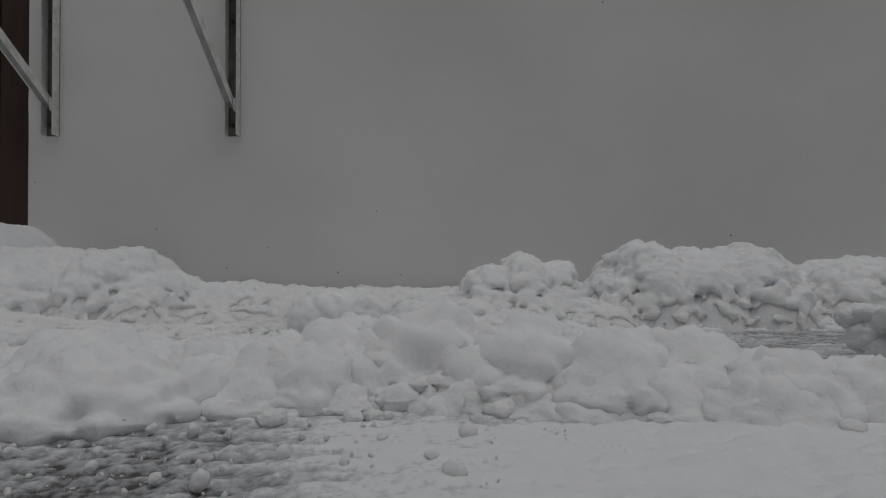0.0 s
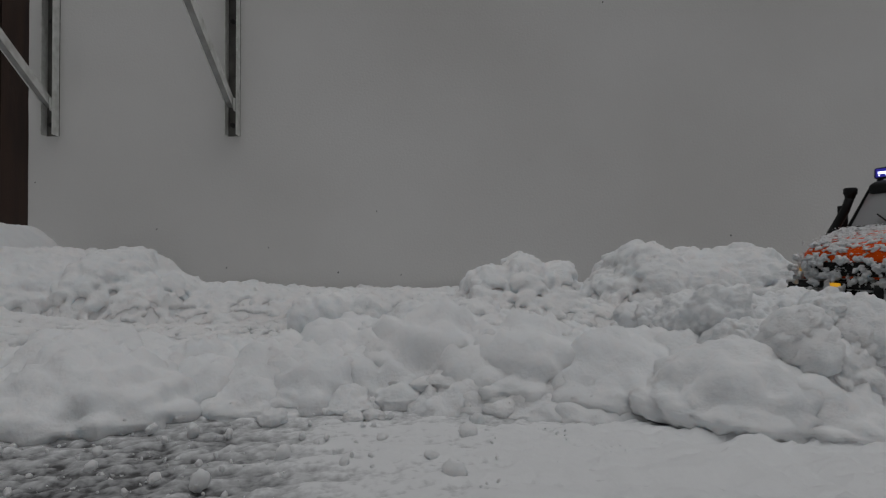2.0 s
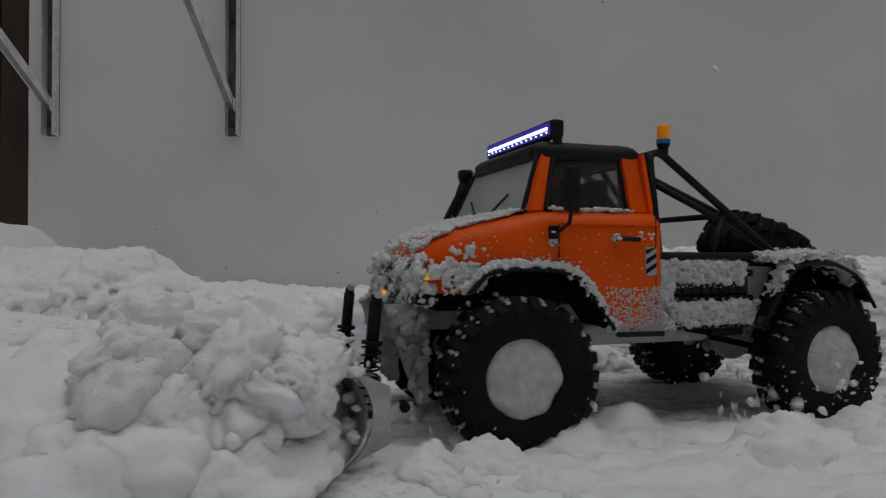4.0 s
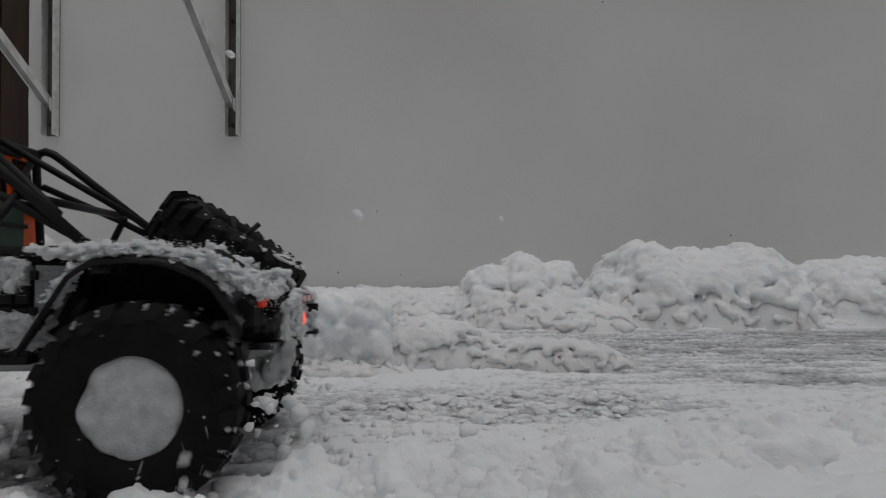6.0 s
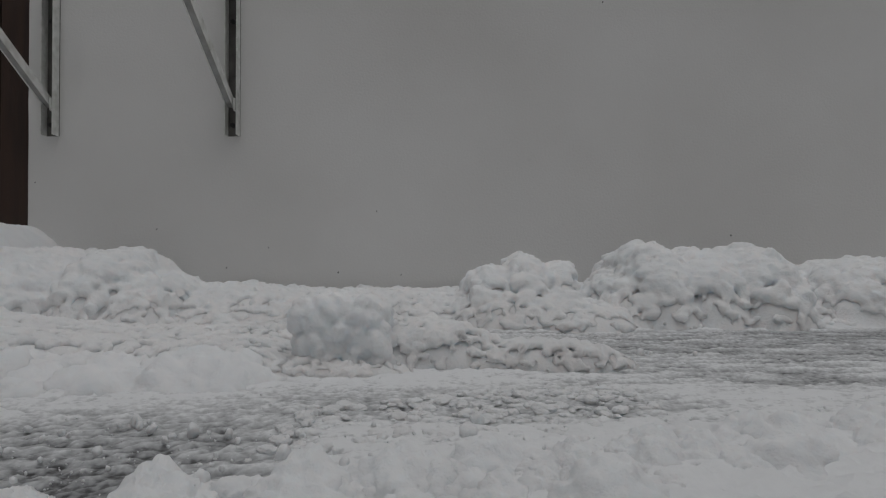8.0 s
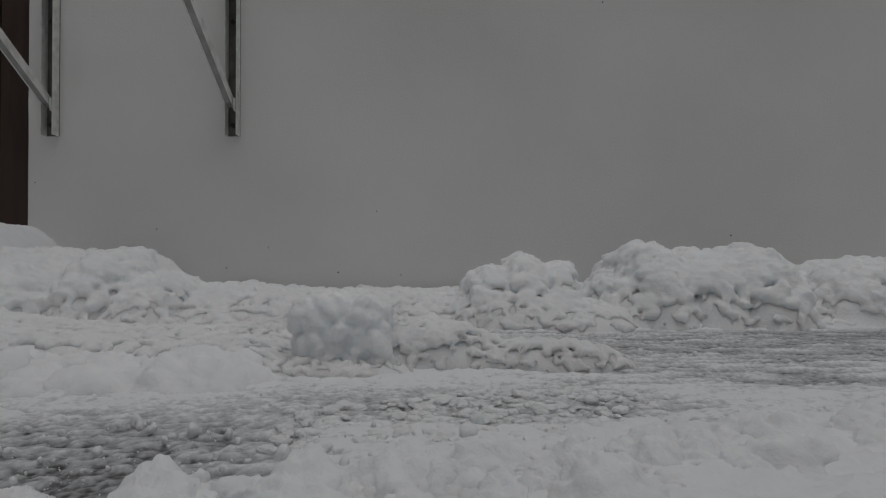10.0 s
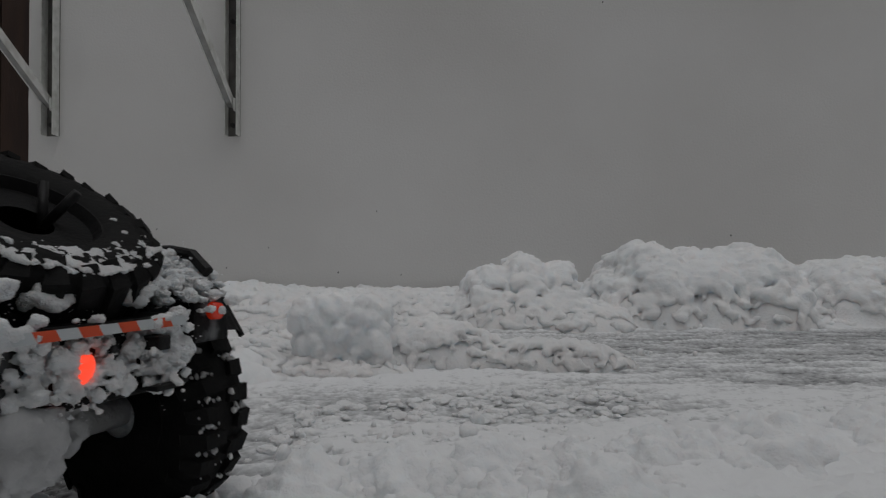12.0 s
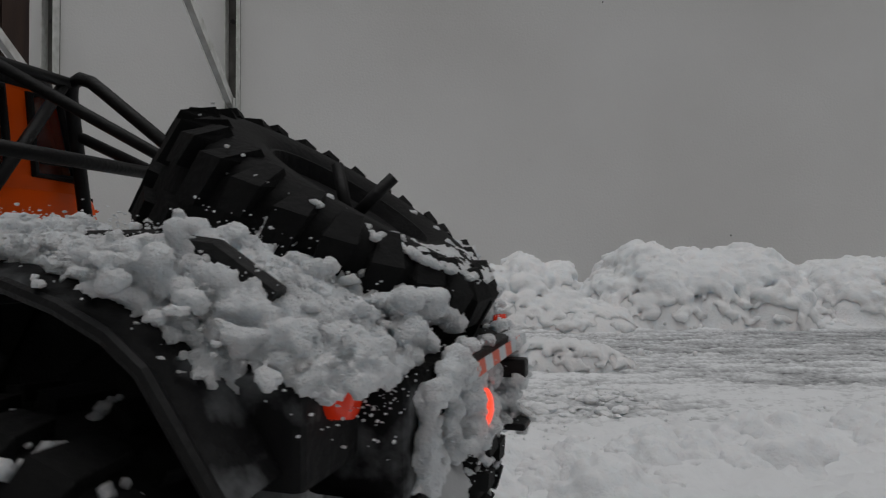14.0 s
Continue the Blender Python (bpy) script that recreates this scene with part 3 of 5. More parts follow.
    for z, o in levels:
        loop = []
        for cx, cy, a0 in ((0.104, 0.062, 0), (0.032, 0.062, 90), (0.032, -0.062, 180), (0.104, -0.062, 270)):
            for k in range(6):
                an = radians(a0 + 18 * k)
                fx = 0.020 if cx > 0.1 else 0.012
                loop.append(bm.verts.new((cx + (fx + o) * math.cos(an), cy + (0.0115 + o) * math.sin(an), z - (0.004 if cx > 0.1 and z < 0.241 else 0.0))))
        rows.append(loop)
    for p, q in zip(rows, rows[1:]):
        for k in range(len(p)):
            bm.faces.new((p[k], p[(k + 1) % len(p)], q[(k + 1) % len(p)], q[k]))
    bm.faces.new(rows[0][::-1])
    bm.faces.new(rows[-1])
    roof = part("roof", bm, BLACK, truck, "matt black roof cap", flat=False)
    # light bar over the screen
    bm = bmesh.new()
    box(bm, (0.0975, -0.074, 0.2545), (0.1095, 0.074, 0.2695), 0.003)
    for s in (1, -1):
        box(bm, (0.0985, s * 0.070 - 0.002, 0.246), (0.1065, s * 0.070 + 0.002, 0.262), 0.001)
    for k in range(12):
        box(bm, (0.093, -0.066 + 0.0115 * k, 0.256), (0.0985, -0.064 + 0.0115 * k, 0.2685), 0.0005)
    bar = part("light_bar", bm, BLACK, roof, "lit bluish-white roof light bar")
    bm = bmesh.new()
    box(bm, (0.1092, -0.070, 0.2565), (0.1101, 0.070, 0.2675), 0.0003)
    part("lens", bm, LED_HALO, bar)
    bm = bmesh.new()
    box(bm, (0.1099, -0.066, 0.2606), (0.1108, 0.066, 0.2634), 0.0005)
    part("led_strip", bm, LED, bar)
    for k in range(14):
        bm = bmesh.new()
        bmesh.ops.create_icosphere(bm, subdivisions=1, radius=0.0009, matrix=Matrix.Translation((0.1103, -0.065 + 0.010 * k, 0.2586)))
        part("led", bm, LED, bar)
    # nose: grille, lamps, bumper
    bm = bmesh.new()
    box(bm, (0.222, -0.058, 0.1285), (0.2295, 0.058, 0.1455), 0.002)
    for k in range(5):
        box(bm, (0.2285, -0.055, 0.1300 + 0.0031 * k), (0.2305, 0.055, 0.1315 + 0.0031 * k), 0.0004)
    part("grille", bm, BLACK, body)
    for s in (1, -1):
        bm = bmesh.new()
        bmesh.ops.create_cone(bm, cap_ends=True, segments=20, radius1=0.0085, radius2=0.0075, depth=0.007, matrix=pose(0.2265, s * 0.066, 0.140, 0, 90, 0))
        part("headlight", bm, STRIPE_WHITE, body, flat=False)
        bm = bmesh.new()
        box(bm, (0.218, s * 0.077 - 0.004, 0.133), (0.2245, s * 0.077 + 0.004, 0.1385), 0.001)
        part("indicator", bm, AMBER_ON, body)
    bm = bmesh.new()
    box(bm, (0.214, -0.086, 0.1135), (0.233, 0.086, 0.1225), 0.003)
    bumper = part("front_bumper", bm, BLACK, truck)
    bm = bmesh.new()
    box(bm, (0.2328, -0.026, 0.1155), (0.2345, -0.012, 0.1205), 0.0006)
    part("fog_lamp", bm, AMBER_ON, bumper, "lit amber lamp")
    # snorkel on the right-hand side
    bm = bmesh.new()
    tube(bm, [(0.160, -0.098, 0.166), (0.152, -0.106, 0.176), (0.142, -0.105, 0.190), (0.131, -0.098, 0.215), (0.126, -0.095, 0.232)], [0.0055, 0.006, 0.006, 0.0058, 0.0058], 12)
    tube(bm, [(0.126, -0.095, 0.230), (0.1258, -0.095, 0.236), (0.1256, -0.095, 0.2365), (0.125, -0.095, 0.243), (0.125, -0.095, 0.245)], [0.0058, 0.0075, 0.0085, 0.0088, 0.007], 14)
    part("snorkel", bm, BLACK, truck, flat=False)
    # steering wheel and seats inside
    bm = bmesh.new()
    box(bm, (0.03, -0.07, 0.186), (0.13, 0.07, 0.192), 0.002)
    for s in (1, -1):
        box(bm, (0.04, s * 0.035 - 0.018, 0.192), (0.052, s * 0.035 + 0.018, 0.222), 0.004)
    part("cab_interior", bm, DARK, truck)


# ---- load bed, side boxes, rear fenders, cage ----
def build_bed():
    bm = bmesh.new()
    box(bm, (-0.128, -0.078, 0.138), (0.016, 0.078, 0.150), 0.002)
    bed = part("load_bed", bm, SPLASHED, truck)
    bm = bmesh.new()
    box(bm, (-0.120, -0.070, 0.150), (0.014, 0.070, 0.1515), 0.0004)
    part("floor_plate", bm, PLATE, bed)
    for s in (1, -1):
        bm = bmesh.new()
        tube(bm, [(0.016, s * 0.089, 0.1525), (-0.185, s * 0.089, 0.1525), (-0.2, s * 0.088, 0.1505), (-0.213, s * 0.086, 0.141)], 0.0034, 10)
        part("side_rail", bm, BLACK, bed)
        # slatted side box
        bm = bmesh.new()
        box(bm, (-0.080, s * 0.079 - 0.008, 0.088), (0.014, s * 0.079 + 0.008, 0.147), 0.002)
        chest = part("side_box", bm, DARK, truck, "black slatted side box packed with snow")
        for k in range(9):
            for z in (0.091, 0.105, 0.119):
                bm = bmesh.new()
                x = 0.0095 - 0.0102 * k
                box(bm, (x - 0.0085, s * 0.0885 - 0.0022, z), (x, s * 0.0885 + 0.0022, z + 0.0115), 0.0009)
                part("slat", bm, BLACK, chest)
        bm = bmesh.new()
        box(bm, (-0.083, s * 0.090 - 0.002, 0.087), (0.015, s * 0.090 + 0.002, 0.0905), 0.001)
        box(bm, (-0.0865, s * 0.0915 - 0.002, 0.111), (-0.0825, s * 0.0915 + 0.002, 0.117), 0.0008)
        box(bm, (-0.0865, s * 0.0915 - 0.002, 0.134), (-0.0825, s * 0.0915 + 0.002, 0.140), 0.0008)
        part("step_edge", bm, BLACK, chest)
        # chequer plate between box and wheel
        bm = bmesh.new()
        y0, y1 = sorted((s * 0.086, s * 0.0895))
        prism(bm, [(-0.084, 0.109), (-0.0965, 0.109), (-0.1135, 0.1425), (-0.084, 0.1435)], y0, y1)
        plate = part("chequer_plate", bm, PLATE, truck, "grey aluminium chequer plate")
        bm = bmesh.new()
        for i in range(9):
            for j in range(9):
                x, z = -0.0855 - 0.0031 * i, 0.1112 + 0.0036 * j
                if x > -0.0965 - (z - 0.109) * 0.49 + 0.0018:
                    box(bm, (x - 0.0012, s * 0.0899 - 0.0004, z - 0.0003), (x + 0.0012, s * 0.0899 + 0.0004, z + 0.0003), 0, Matrix.Translation((x, 0, z)) @ Matrix.Rotation(radians(45 if (i + j) % 2 else -45), 4, "Y") @ Matrix.Translation((-x, 0, -z)))
        part("tread_ribs", bm, PLATE, plate)
        # rear fender: skin with an outer lip
        arch = [(-0.083, 0.088), (-0.098, 0.113), (-0.1135, 0.1375), (-0.122, 0.1435), (-0.131, 0.1465), (-0.150, 0.148), (-0.168, 0.1465), (-0.181, 0.1425), (-0.192, 0.1375), (-0.200, 0.1315), (-0.209, 0.119), (-0.2185, 0.1055)]
        bm = bmesh.new()
        rows = [[bm.verts.new((x, s * y, z + dz)) for y, dz in ((0.108, -0.0035), (0.1075, 0.0), (0.104, 0.002), (0.085, 0.0035), (0.052, 0.0035))] for x, z in arch]
        for p, q in zip(rows, rows[1:]):
            for k in range(4):
                bm.faces.new((p[k], p[k + 1], q[k + 1], q[k]))
        bmesh.ops.solidify(bm, geom=bm.faces[:], thickness=0.0016)
        fender = part("rear_fender", bm, SPLASHED, truck, "black rear fender coated with frozen spray", flat=False)
        bm = bmesh.new()
        tube(bm, [(x, s * 0.1085, z - 0.002) for x, z in arch], 0.0017, 8)
        part("fender_lip", bm, BLACK, fender)
        bm = bmesh.new()
        prism(bm, [(x, z + 0.001) for x, z in arch[2:]] + [(-0.205, 0.100), (-0.196, 0.112), (-0.170, 0.128), (-0.14, 0.128), (-0.112, 0.110)], *sorted((s * 0.050, s * 0.053)))
        part("inner_wall", bm, DARK, fender)
        # round red side lamp on the tail corner
        bm = bmesh.new()
        bmesh.ops.create_cone(bm, cap_ends=True, segments=20, radius1=0.0050, radius2=0.0044, depth=0.005, matrix=pose(-0.2245, s * 0.079, 0.1205, 0, -90, 0))
        part("side_lamp", bm, RED, fender, "round red lamp half covered by snow", flat=False)
        bm = bmesh.new()
        box(bm, (-0.2225, s * 0.079 - 0.0135, 0.104), (-0.206, s * 0.079 + 0.0135, 0.127), 0.002)
        part("lamp_block", bm, SPLASHED, fender)
    # tail: cross beam, striped board, brake lamp, tow hook
    bm = bmesh.new()
    box(bm, (-0.232, -0.050, 0.092), (-0.206, 0.062, 0.122), 0.003)
    box(bm, (-0.232, -0.052, 0.0875), (-0.214, 0.075, 0.0915), 0.001)
    tail = part("tail_beam", bm, SPLASHED, truck)
    bm = bmesh.new()
    box(bm, (-0.2400, -0.040, 0.1175), (-0.2345, 0.050, 0.1225), 0.0006)
    board = part("striped_board", bm, BLACK, tail, "narrow board with red and white stripes")
    for k in range(9):
        bm = bmesh.new()
        y = -0.0395 + 0.0093 * k
        a = [bm.verts.new((-0.2429, y + d, z)) for d, z in ((0, 0.1178), (0.0093, 0.1178), (0.0118, 0.1222), (0.0025, 0.1222))]
        bm.faces.new(a)
        bmesh.ops.solidify(bm, geom=bm.faces[:], thickness=0.0004)
        part("stripe", bm, STRIPE_RED if k % 2 else STRIPE_WHITE, board)
    bm = bmesh.new()
    bmesh.ops.create_uvsphere(bm, u_segments=16, v_segments=10, radius=1, matrix=Matrix.Translation((-0.2375, 0.0125, 0.1045)) @ Matrix.Rotation(radians(25), 4, "X") @ Matrix.Diagonal((0.0044, 0.0050, 0.0068, 1)))
    part("brake_lamp", bm, RED_ON, tail, "glowing red brake lamp")
    bm = bmesh.new()
    box(bm, (-0.246, -0.026, 0.108), (-0.236, -0.019, 0.1145), 0.001)
    box(bm, (-0.246, -0.034, 0.090), (-0.228, -0.018, 0.0925), 0.001)
    part("tow_hook", bm, BLACK, tail)
    # roll cage
    cage_parts = []
    for s in (1, -1):
        lines = [[(0.0125, s * 0.088, 0.152), (0.0125, s * 0.086, 0.165), (0.011, s * 0.073, 0.238), (0.008, s * 0.071, 0.2445), (0.001, s * 0.070, 0.2465), (-0.006, s * 0.070, 0.2440), (-0.014, s * 0.0705, 0.238), (-0.118, s * 0.088, 0.153)],
                 [(0.006, s * 0.076, 0.216), (-0.060, s * 0.079, 0.1865), (-0.118, s * 0.086, 0.1555)],
                 [(-0.043, s * 0.088, 0.153), (-0.0655, s * 0.079, 0.1905)],
                 [(0.009, s * 0.066, 0.242), (0.007, s * 0.006, 0.153)]]
        for line in lines:
            bm = bmesh.new()
            tube(bm, line, 0.0036 if len(line) > 4 else 0.003, 12)
            cage_parts.append(part("cage_bar", bm, BLACK, truck, flat=False))
    for line in ([(0.008, -0.071, 0.2445), (0.008, 0.071, 0.2445)], [(-0.0655, -0.079, 0.190), (-0.0655, 0.079, 0.190)], [(0.006, -0.018, 0.2445), (-0.060, -0.060, 0.200), (-0.092, -0.080, 0.177)], [(0.006, 0.018, 0.2445), (-0.060, 0.060, 0.200), (-0.092, 0.080, 0.177)]):
        bm = bmesh.new()
        tube(bm, line, 0.003, 12)
        part("cage_bar", bm, BLACK, truck, flat=False)
    # amber beacon on the hoop
    bm = bmesh.new()
    tube(bm, [(-0.006, 0.070, 0.2435), (-0.006, 0.070, 0.250), (-0.006, 0.070, 0.2545)], [0.0042, 0.0046, 0.0062], 16)
    beacon = part("beacon", bm, BLACK, truck, "amber warning beacon with a blue ring", flat=False)
    bm = bmesh.new()
    tube(bm, [(-0.006, 0.070, 0.2545), (-0.006, 0.070, 0.2585)], 0.0064, 20)
    part("ring", bm, BLUE, beacon)
    bm = bmesh.new()
    tube(bm, [(-0.006, 0.070, 0.2585), (-0.006, 0.070, 0.2595), (-0.006, 0.070, 0.270), (-0.006, 0.070, 0.2718), (-0.006, 0.070, 0.2722)], [0.0056, 0.0059, 0.0059, 0.0054, 0.004], 20)
    part("lens", bm, AMBER, beacon, flat=False)
    # green jerry can on the bed
    bm = bmesh.new()
    prism(bm, [(0.006, 0.1515), (0.006, 0.199), (-0.008, 0.201), (-0.022, 0.196), (-0.0245, 0.192), (-0.0245, 0.1515)], 0.000, 0.040)
    bmesh.ops.bevel(bm, geom=bm.edges[:], offset=0.002, segments=2, affect="EDGES")
    can = part("jerry_can", bm, GREEN, truck, "dark green plastic jerry can")
    bm = bmesh.new()
    box(bm, (-0.026, -0.001, 0.173), (0.0075, 0.041, 0.1765), 0.0008)
    part("strap", bm, BLACK, can)
    bm = bmesh.new()
    for ang in (0, 120, 240):
        box(bm, (-0.0012, -0.0003, 0.0012), (0.0012, 0.0003, 0.0042), 0, pose(-0.009, 0.0403, 0.189, 0, ang + 60, 0))
    part("printed_mark", bm, CREAM, can)


# ---- wheels ----
def revolve(bm, profile, n, axis_y=True):
    rows = []
    for k in range(n):
        a = k * math.tau / n
        rows.append([bm.verts.new((r * math.cos(a), y, r * math.sin(a))) for r, y in profile])
    for k in range(n):
        p, q = rows[k], rows[(k + 1) % n]
        for i in range(len(p) - 1):
            bm.faces.new((p[i], p[i + 1], q[i + 1], q[i]))


def build_wheel(side, snow=True):
    """A lugged tyre on a rim; y runs outward for side 1."""
    bm = bmesh.new()
    revolve(bm, [(0.012, side * 0.012), (0.028, side * 0.013), (0.030, side * 0.0185), (0.0325, side * 0.0185), (0.0325, -side * 0.0185), (0.012, -side * 0.0185)], 32)
    wheel = part("wheel", bm, DARK, truck)
    bm = bmesh.new()
    revolve(bm, [(0.031, 0.0185), (0.034, 0.0205), (0.044, 0.0212), (0.0515, 0.0198), (0.0555, 0.0165), (0.0568, 0.011), (0.0572, 0.0), (0.0568, -0.011), (0.0555, -0.0165), (0.0515, -0.0198), (0.044, -0.0212), (0.034, -0.0205), (0.031, -0.0185)], 56)
    part("tyre", bm, RUBBER, wheel, "knobbly black rubber tyre with snow in its grooves" if snow else "knobbly black rubber tyre", flat=False)
    bm = bmesh.new()
    n = 26
    for k in range(n):
        for s in (1, -1):
            a = math.tau * (k + (0.5 if s < 0 else 0)) / n
            long = (k % 2 == 0)
            m = Matrix.Rotation(-a, 4, "Y")
            skew = Matrix.Rotation(radians(s * 14), 4, "X")
            # tread block with its shoulder running down the side wall
            inner = 0.0015 if long else 0.0065
            v = [(0.0535, inner, -0.0046), (0.0535, inner, 0.0036), (0.0535, 0.0168, 0.0050), (0.0535, 0.0168, -0.0050),
                 (0.0604, inner, -0.0042), (0.0604, inner, 0.0032), (0.0598, 0.0160, 0.0046), (0.0598, 0.0160, -0.0046)]
            w = [(0.0535, 0.0158, -0.0052), (0.0535, 0.0158, 0.0052), (0.0455 if long else 0.049, 0.0205, 0.003), (0.0455 if long else 0.049, 0.0205, -0.003),
                 (0.0597, 0.0160, -0.0046), (0.0597, 0.0160, 0.0046), (0.0480 if long else 0.0515, 0.0222, 0.0030), (0.0480 if long else 0.0515, 0.0222, -0.0030)]
            for group in (v, w):
                vs = [bm.verts.new(m @ (skew @ Vector((x, 0, z)) + Vector((0, s * y, 0)))) for x, y, z in group]
                for f in ((0, 1, 2, 3), (4, 5, 6, 7), (0, 1, 5, 4), (1, 2, 6, 5), (2, 3, 7, 6), (3, 0, 4, 7)):
                    bm.faces.new([vs[i] for i in f])
    part("tread", bm, RUBBER, wheel)
    if snow:
        # snow packed into the dish of the rim
        for face in (side, -side):
            me_v, me_f = [], []
            nr, na = 12, 48
            for i in range(nr + 1):
                for k in range(na):
                    a, r = k * math.tau / na, i / nr
                    rim = 0.0318 + 0.0034 * noise.noise((math.cos(a) * 2 + side, math.sin(a) * 2, 1.0)) + 0.0024 * noise.noise((math.cos(a) * 6, math.sin(a) * 7, 4.0))
                    d = 0.0205 - 0.0060 * r ** 4 + 0.0034 * noise.noise((r * 2.4 * math.cos(a) + 9, r * 2.4 * math.sin(a), side * 3.0)) + 0.0006 * noise.noise((r * 9 * math.cos(a), r * 9 * math.sin(a), 2.0))
                    me_v.append((rim * r * math.cos(a), face * (d if face == side else d - 0.004), rim * r * math.sin(a)))
            for i in range(nr):
                for k in range(na):
                    me_f.append([i * na + k, i * na + (k + 1) % na, (i + 1) * na + (k + 1) % na, (i + 1) * na + k])
            ob = new("hub_snow", mesh_from("hub_snow", me_v, me_f, DULL_SNOW))
            ob.parent = wheel
            tagged(ob, "round plug of packed snow in the rim")
        # snow wedged in the grooves between the shoulder lugs
        places = []
        for k in range(26):
            for s in (1, -1):
                if rng.random() < 0.72:
                    a = math.tau * (k + 0.5 + (0.5 if s < 0 else 0)) / 26
                    for yy in np.linspace(0.006, 0.0175, 7):
                        rr = 0.0578 - 0.0022 * (yy > 0.015) + rng.normal(0, 0.0005)
                        da = rng.normal(0, 0.014)
                        places.append((rr * math.cos(a + da), s * (yy + rng.normal(0, 0.0006)), -rr * math.sin(a + da)))
        clumps("groove_snow", places, 0.0007, 0.0021, wheel, (1, 1, 1), level=1, mat=DULL_SNOW, label="grey snow wedged in the tread grooves")
        # crumbs that cling to tread and side wall
        ang = rng.random(70) * math.tau
        rr = np.concatenate([rng.uniform(0.036, 0.058, 8), rng.uniform(0.0565, 0.0605, 62)])
        yy = np.concatenate([np.full(8, 0.0205 * side), rng.uniform(-0.02, 0.02, 62)])
        clumps("snow_crumbs", np.stack([rr * np.cos(ang), yy, rr * np.sin(ang)], 1), 0.0005, 0.0019, wheel, (1, 0.6, 1), power=3.0)
    return wheel


def build_running_gear():
    bm = bmesh.new()
    for s in (1, -1):
        box(bm, (-0.215, s * 0.028 - 0.004, 0.088), (0.215, s * 0.028 + 0.004, 0.108), 0.001)
    box(bm, (-0.075, -0.048, 0.070), (0.065, 0.048, 0.090), 0.004)
    part("chassis", bm, GREYSNOW, truck, "chassis coated in grey frozen spray", flat=False)
    bm = bmesh.new()
    box(bm, (0.085, -0.048, 0.105), (0.208, 0.048, 0.172), 0.006)
    part("engine_block", bm, DARK, truck)
    bm = bmesh.new()
    box(bm, (-0.200, -0.048, 0.105), (-0.085, 0.048, 0.138), 0.006)
    part("rear_housing", bm, DARK, truck)
    for x in (-0.156, 0.156):
        bm = bmesh.new()
        tube(bm, [(x, -0.08, 0.06), (x, -0.02, 0.06), (x, 0.02, 0.06), (x, 0.08, 0.06)], 0.0085, 14)
        bmesh.ops.create_uvsphere(bm, u_segments=16, v_segments=10, radius=0.021, matrix=Matrix.Translation((x, -0.012, 0.06)))
        part("axle", bm, GREYSNOW, truck, flat=False)
        for s in (1, -1):
            bm = bmesh.new()
            sx = -1 if x > 0 else 1
            tube(bm, [(x, s * 0.045, 0.056), (x * 0.28, s * 0.033, 0.082)], 0.0032, 8)
            part("link_arm", bm, BLACK, truck)
            bm = bmesh.new()
            tube(bm, [(x + 0.012, s * 0.046, 0.062), (x + sx * 0.004, s * 0.043, 0.135)], 0.0055, 10)
            part("damper", bm, DARK, truck)
    for s in (1, -1):
        bm = bmesh.new()
        box(bm, (-0.080, s * 0.069 - 0.019, 0.080), (-0.045, s * 0.069 + 0.019, 0.0865), 0.001)
        part("step_bracket", bm, BLACK, truck)


# ---- spare wheel, leaning back on the bed ----
def build_spare():
    w = build_wheel(1, snow=False)
    w.name = "spare_wheel"
    w.matrix_basis = Matrix.Translation((-0.1800, 0.0, 0.1555)) @ Matrix.Rotation(radians(-33), 4, "Y") @ Matrix.Rotation(radians(90), 4, "X") @ Matrix.Rotation(radians(20), 4, "Y")
    tagged(w, "spare knobbly tyre leaning on the load bed")
    for a, b in (((-0.184, -0.010, 0.163), (-0.1765, -0.016, 0.1845)), ((-0.184, -0.010, 0.163), (-0.1990, -0.016, 0.1790))):
        bm = bmesh.new()
        tube(bm, [a, b], 0.0023, 10)
        part("wing_nut", bm, BLACK, truck, flat=False)


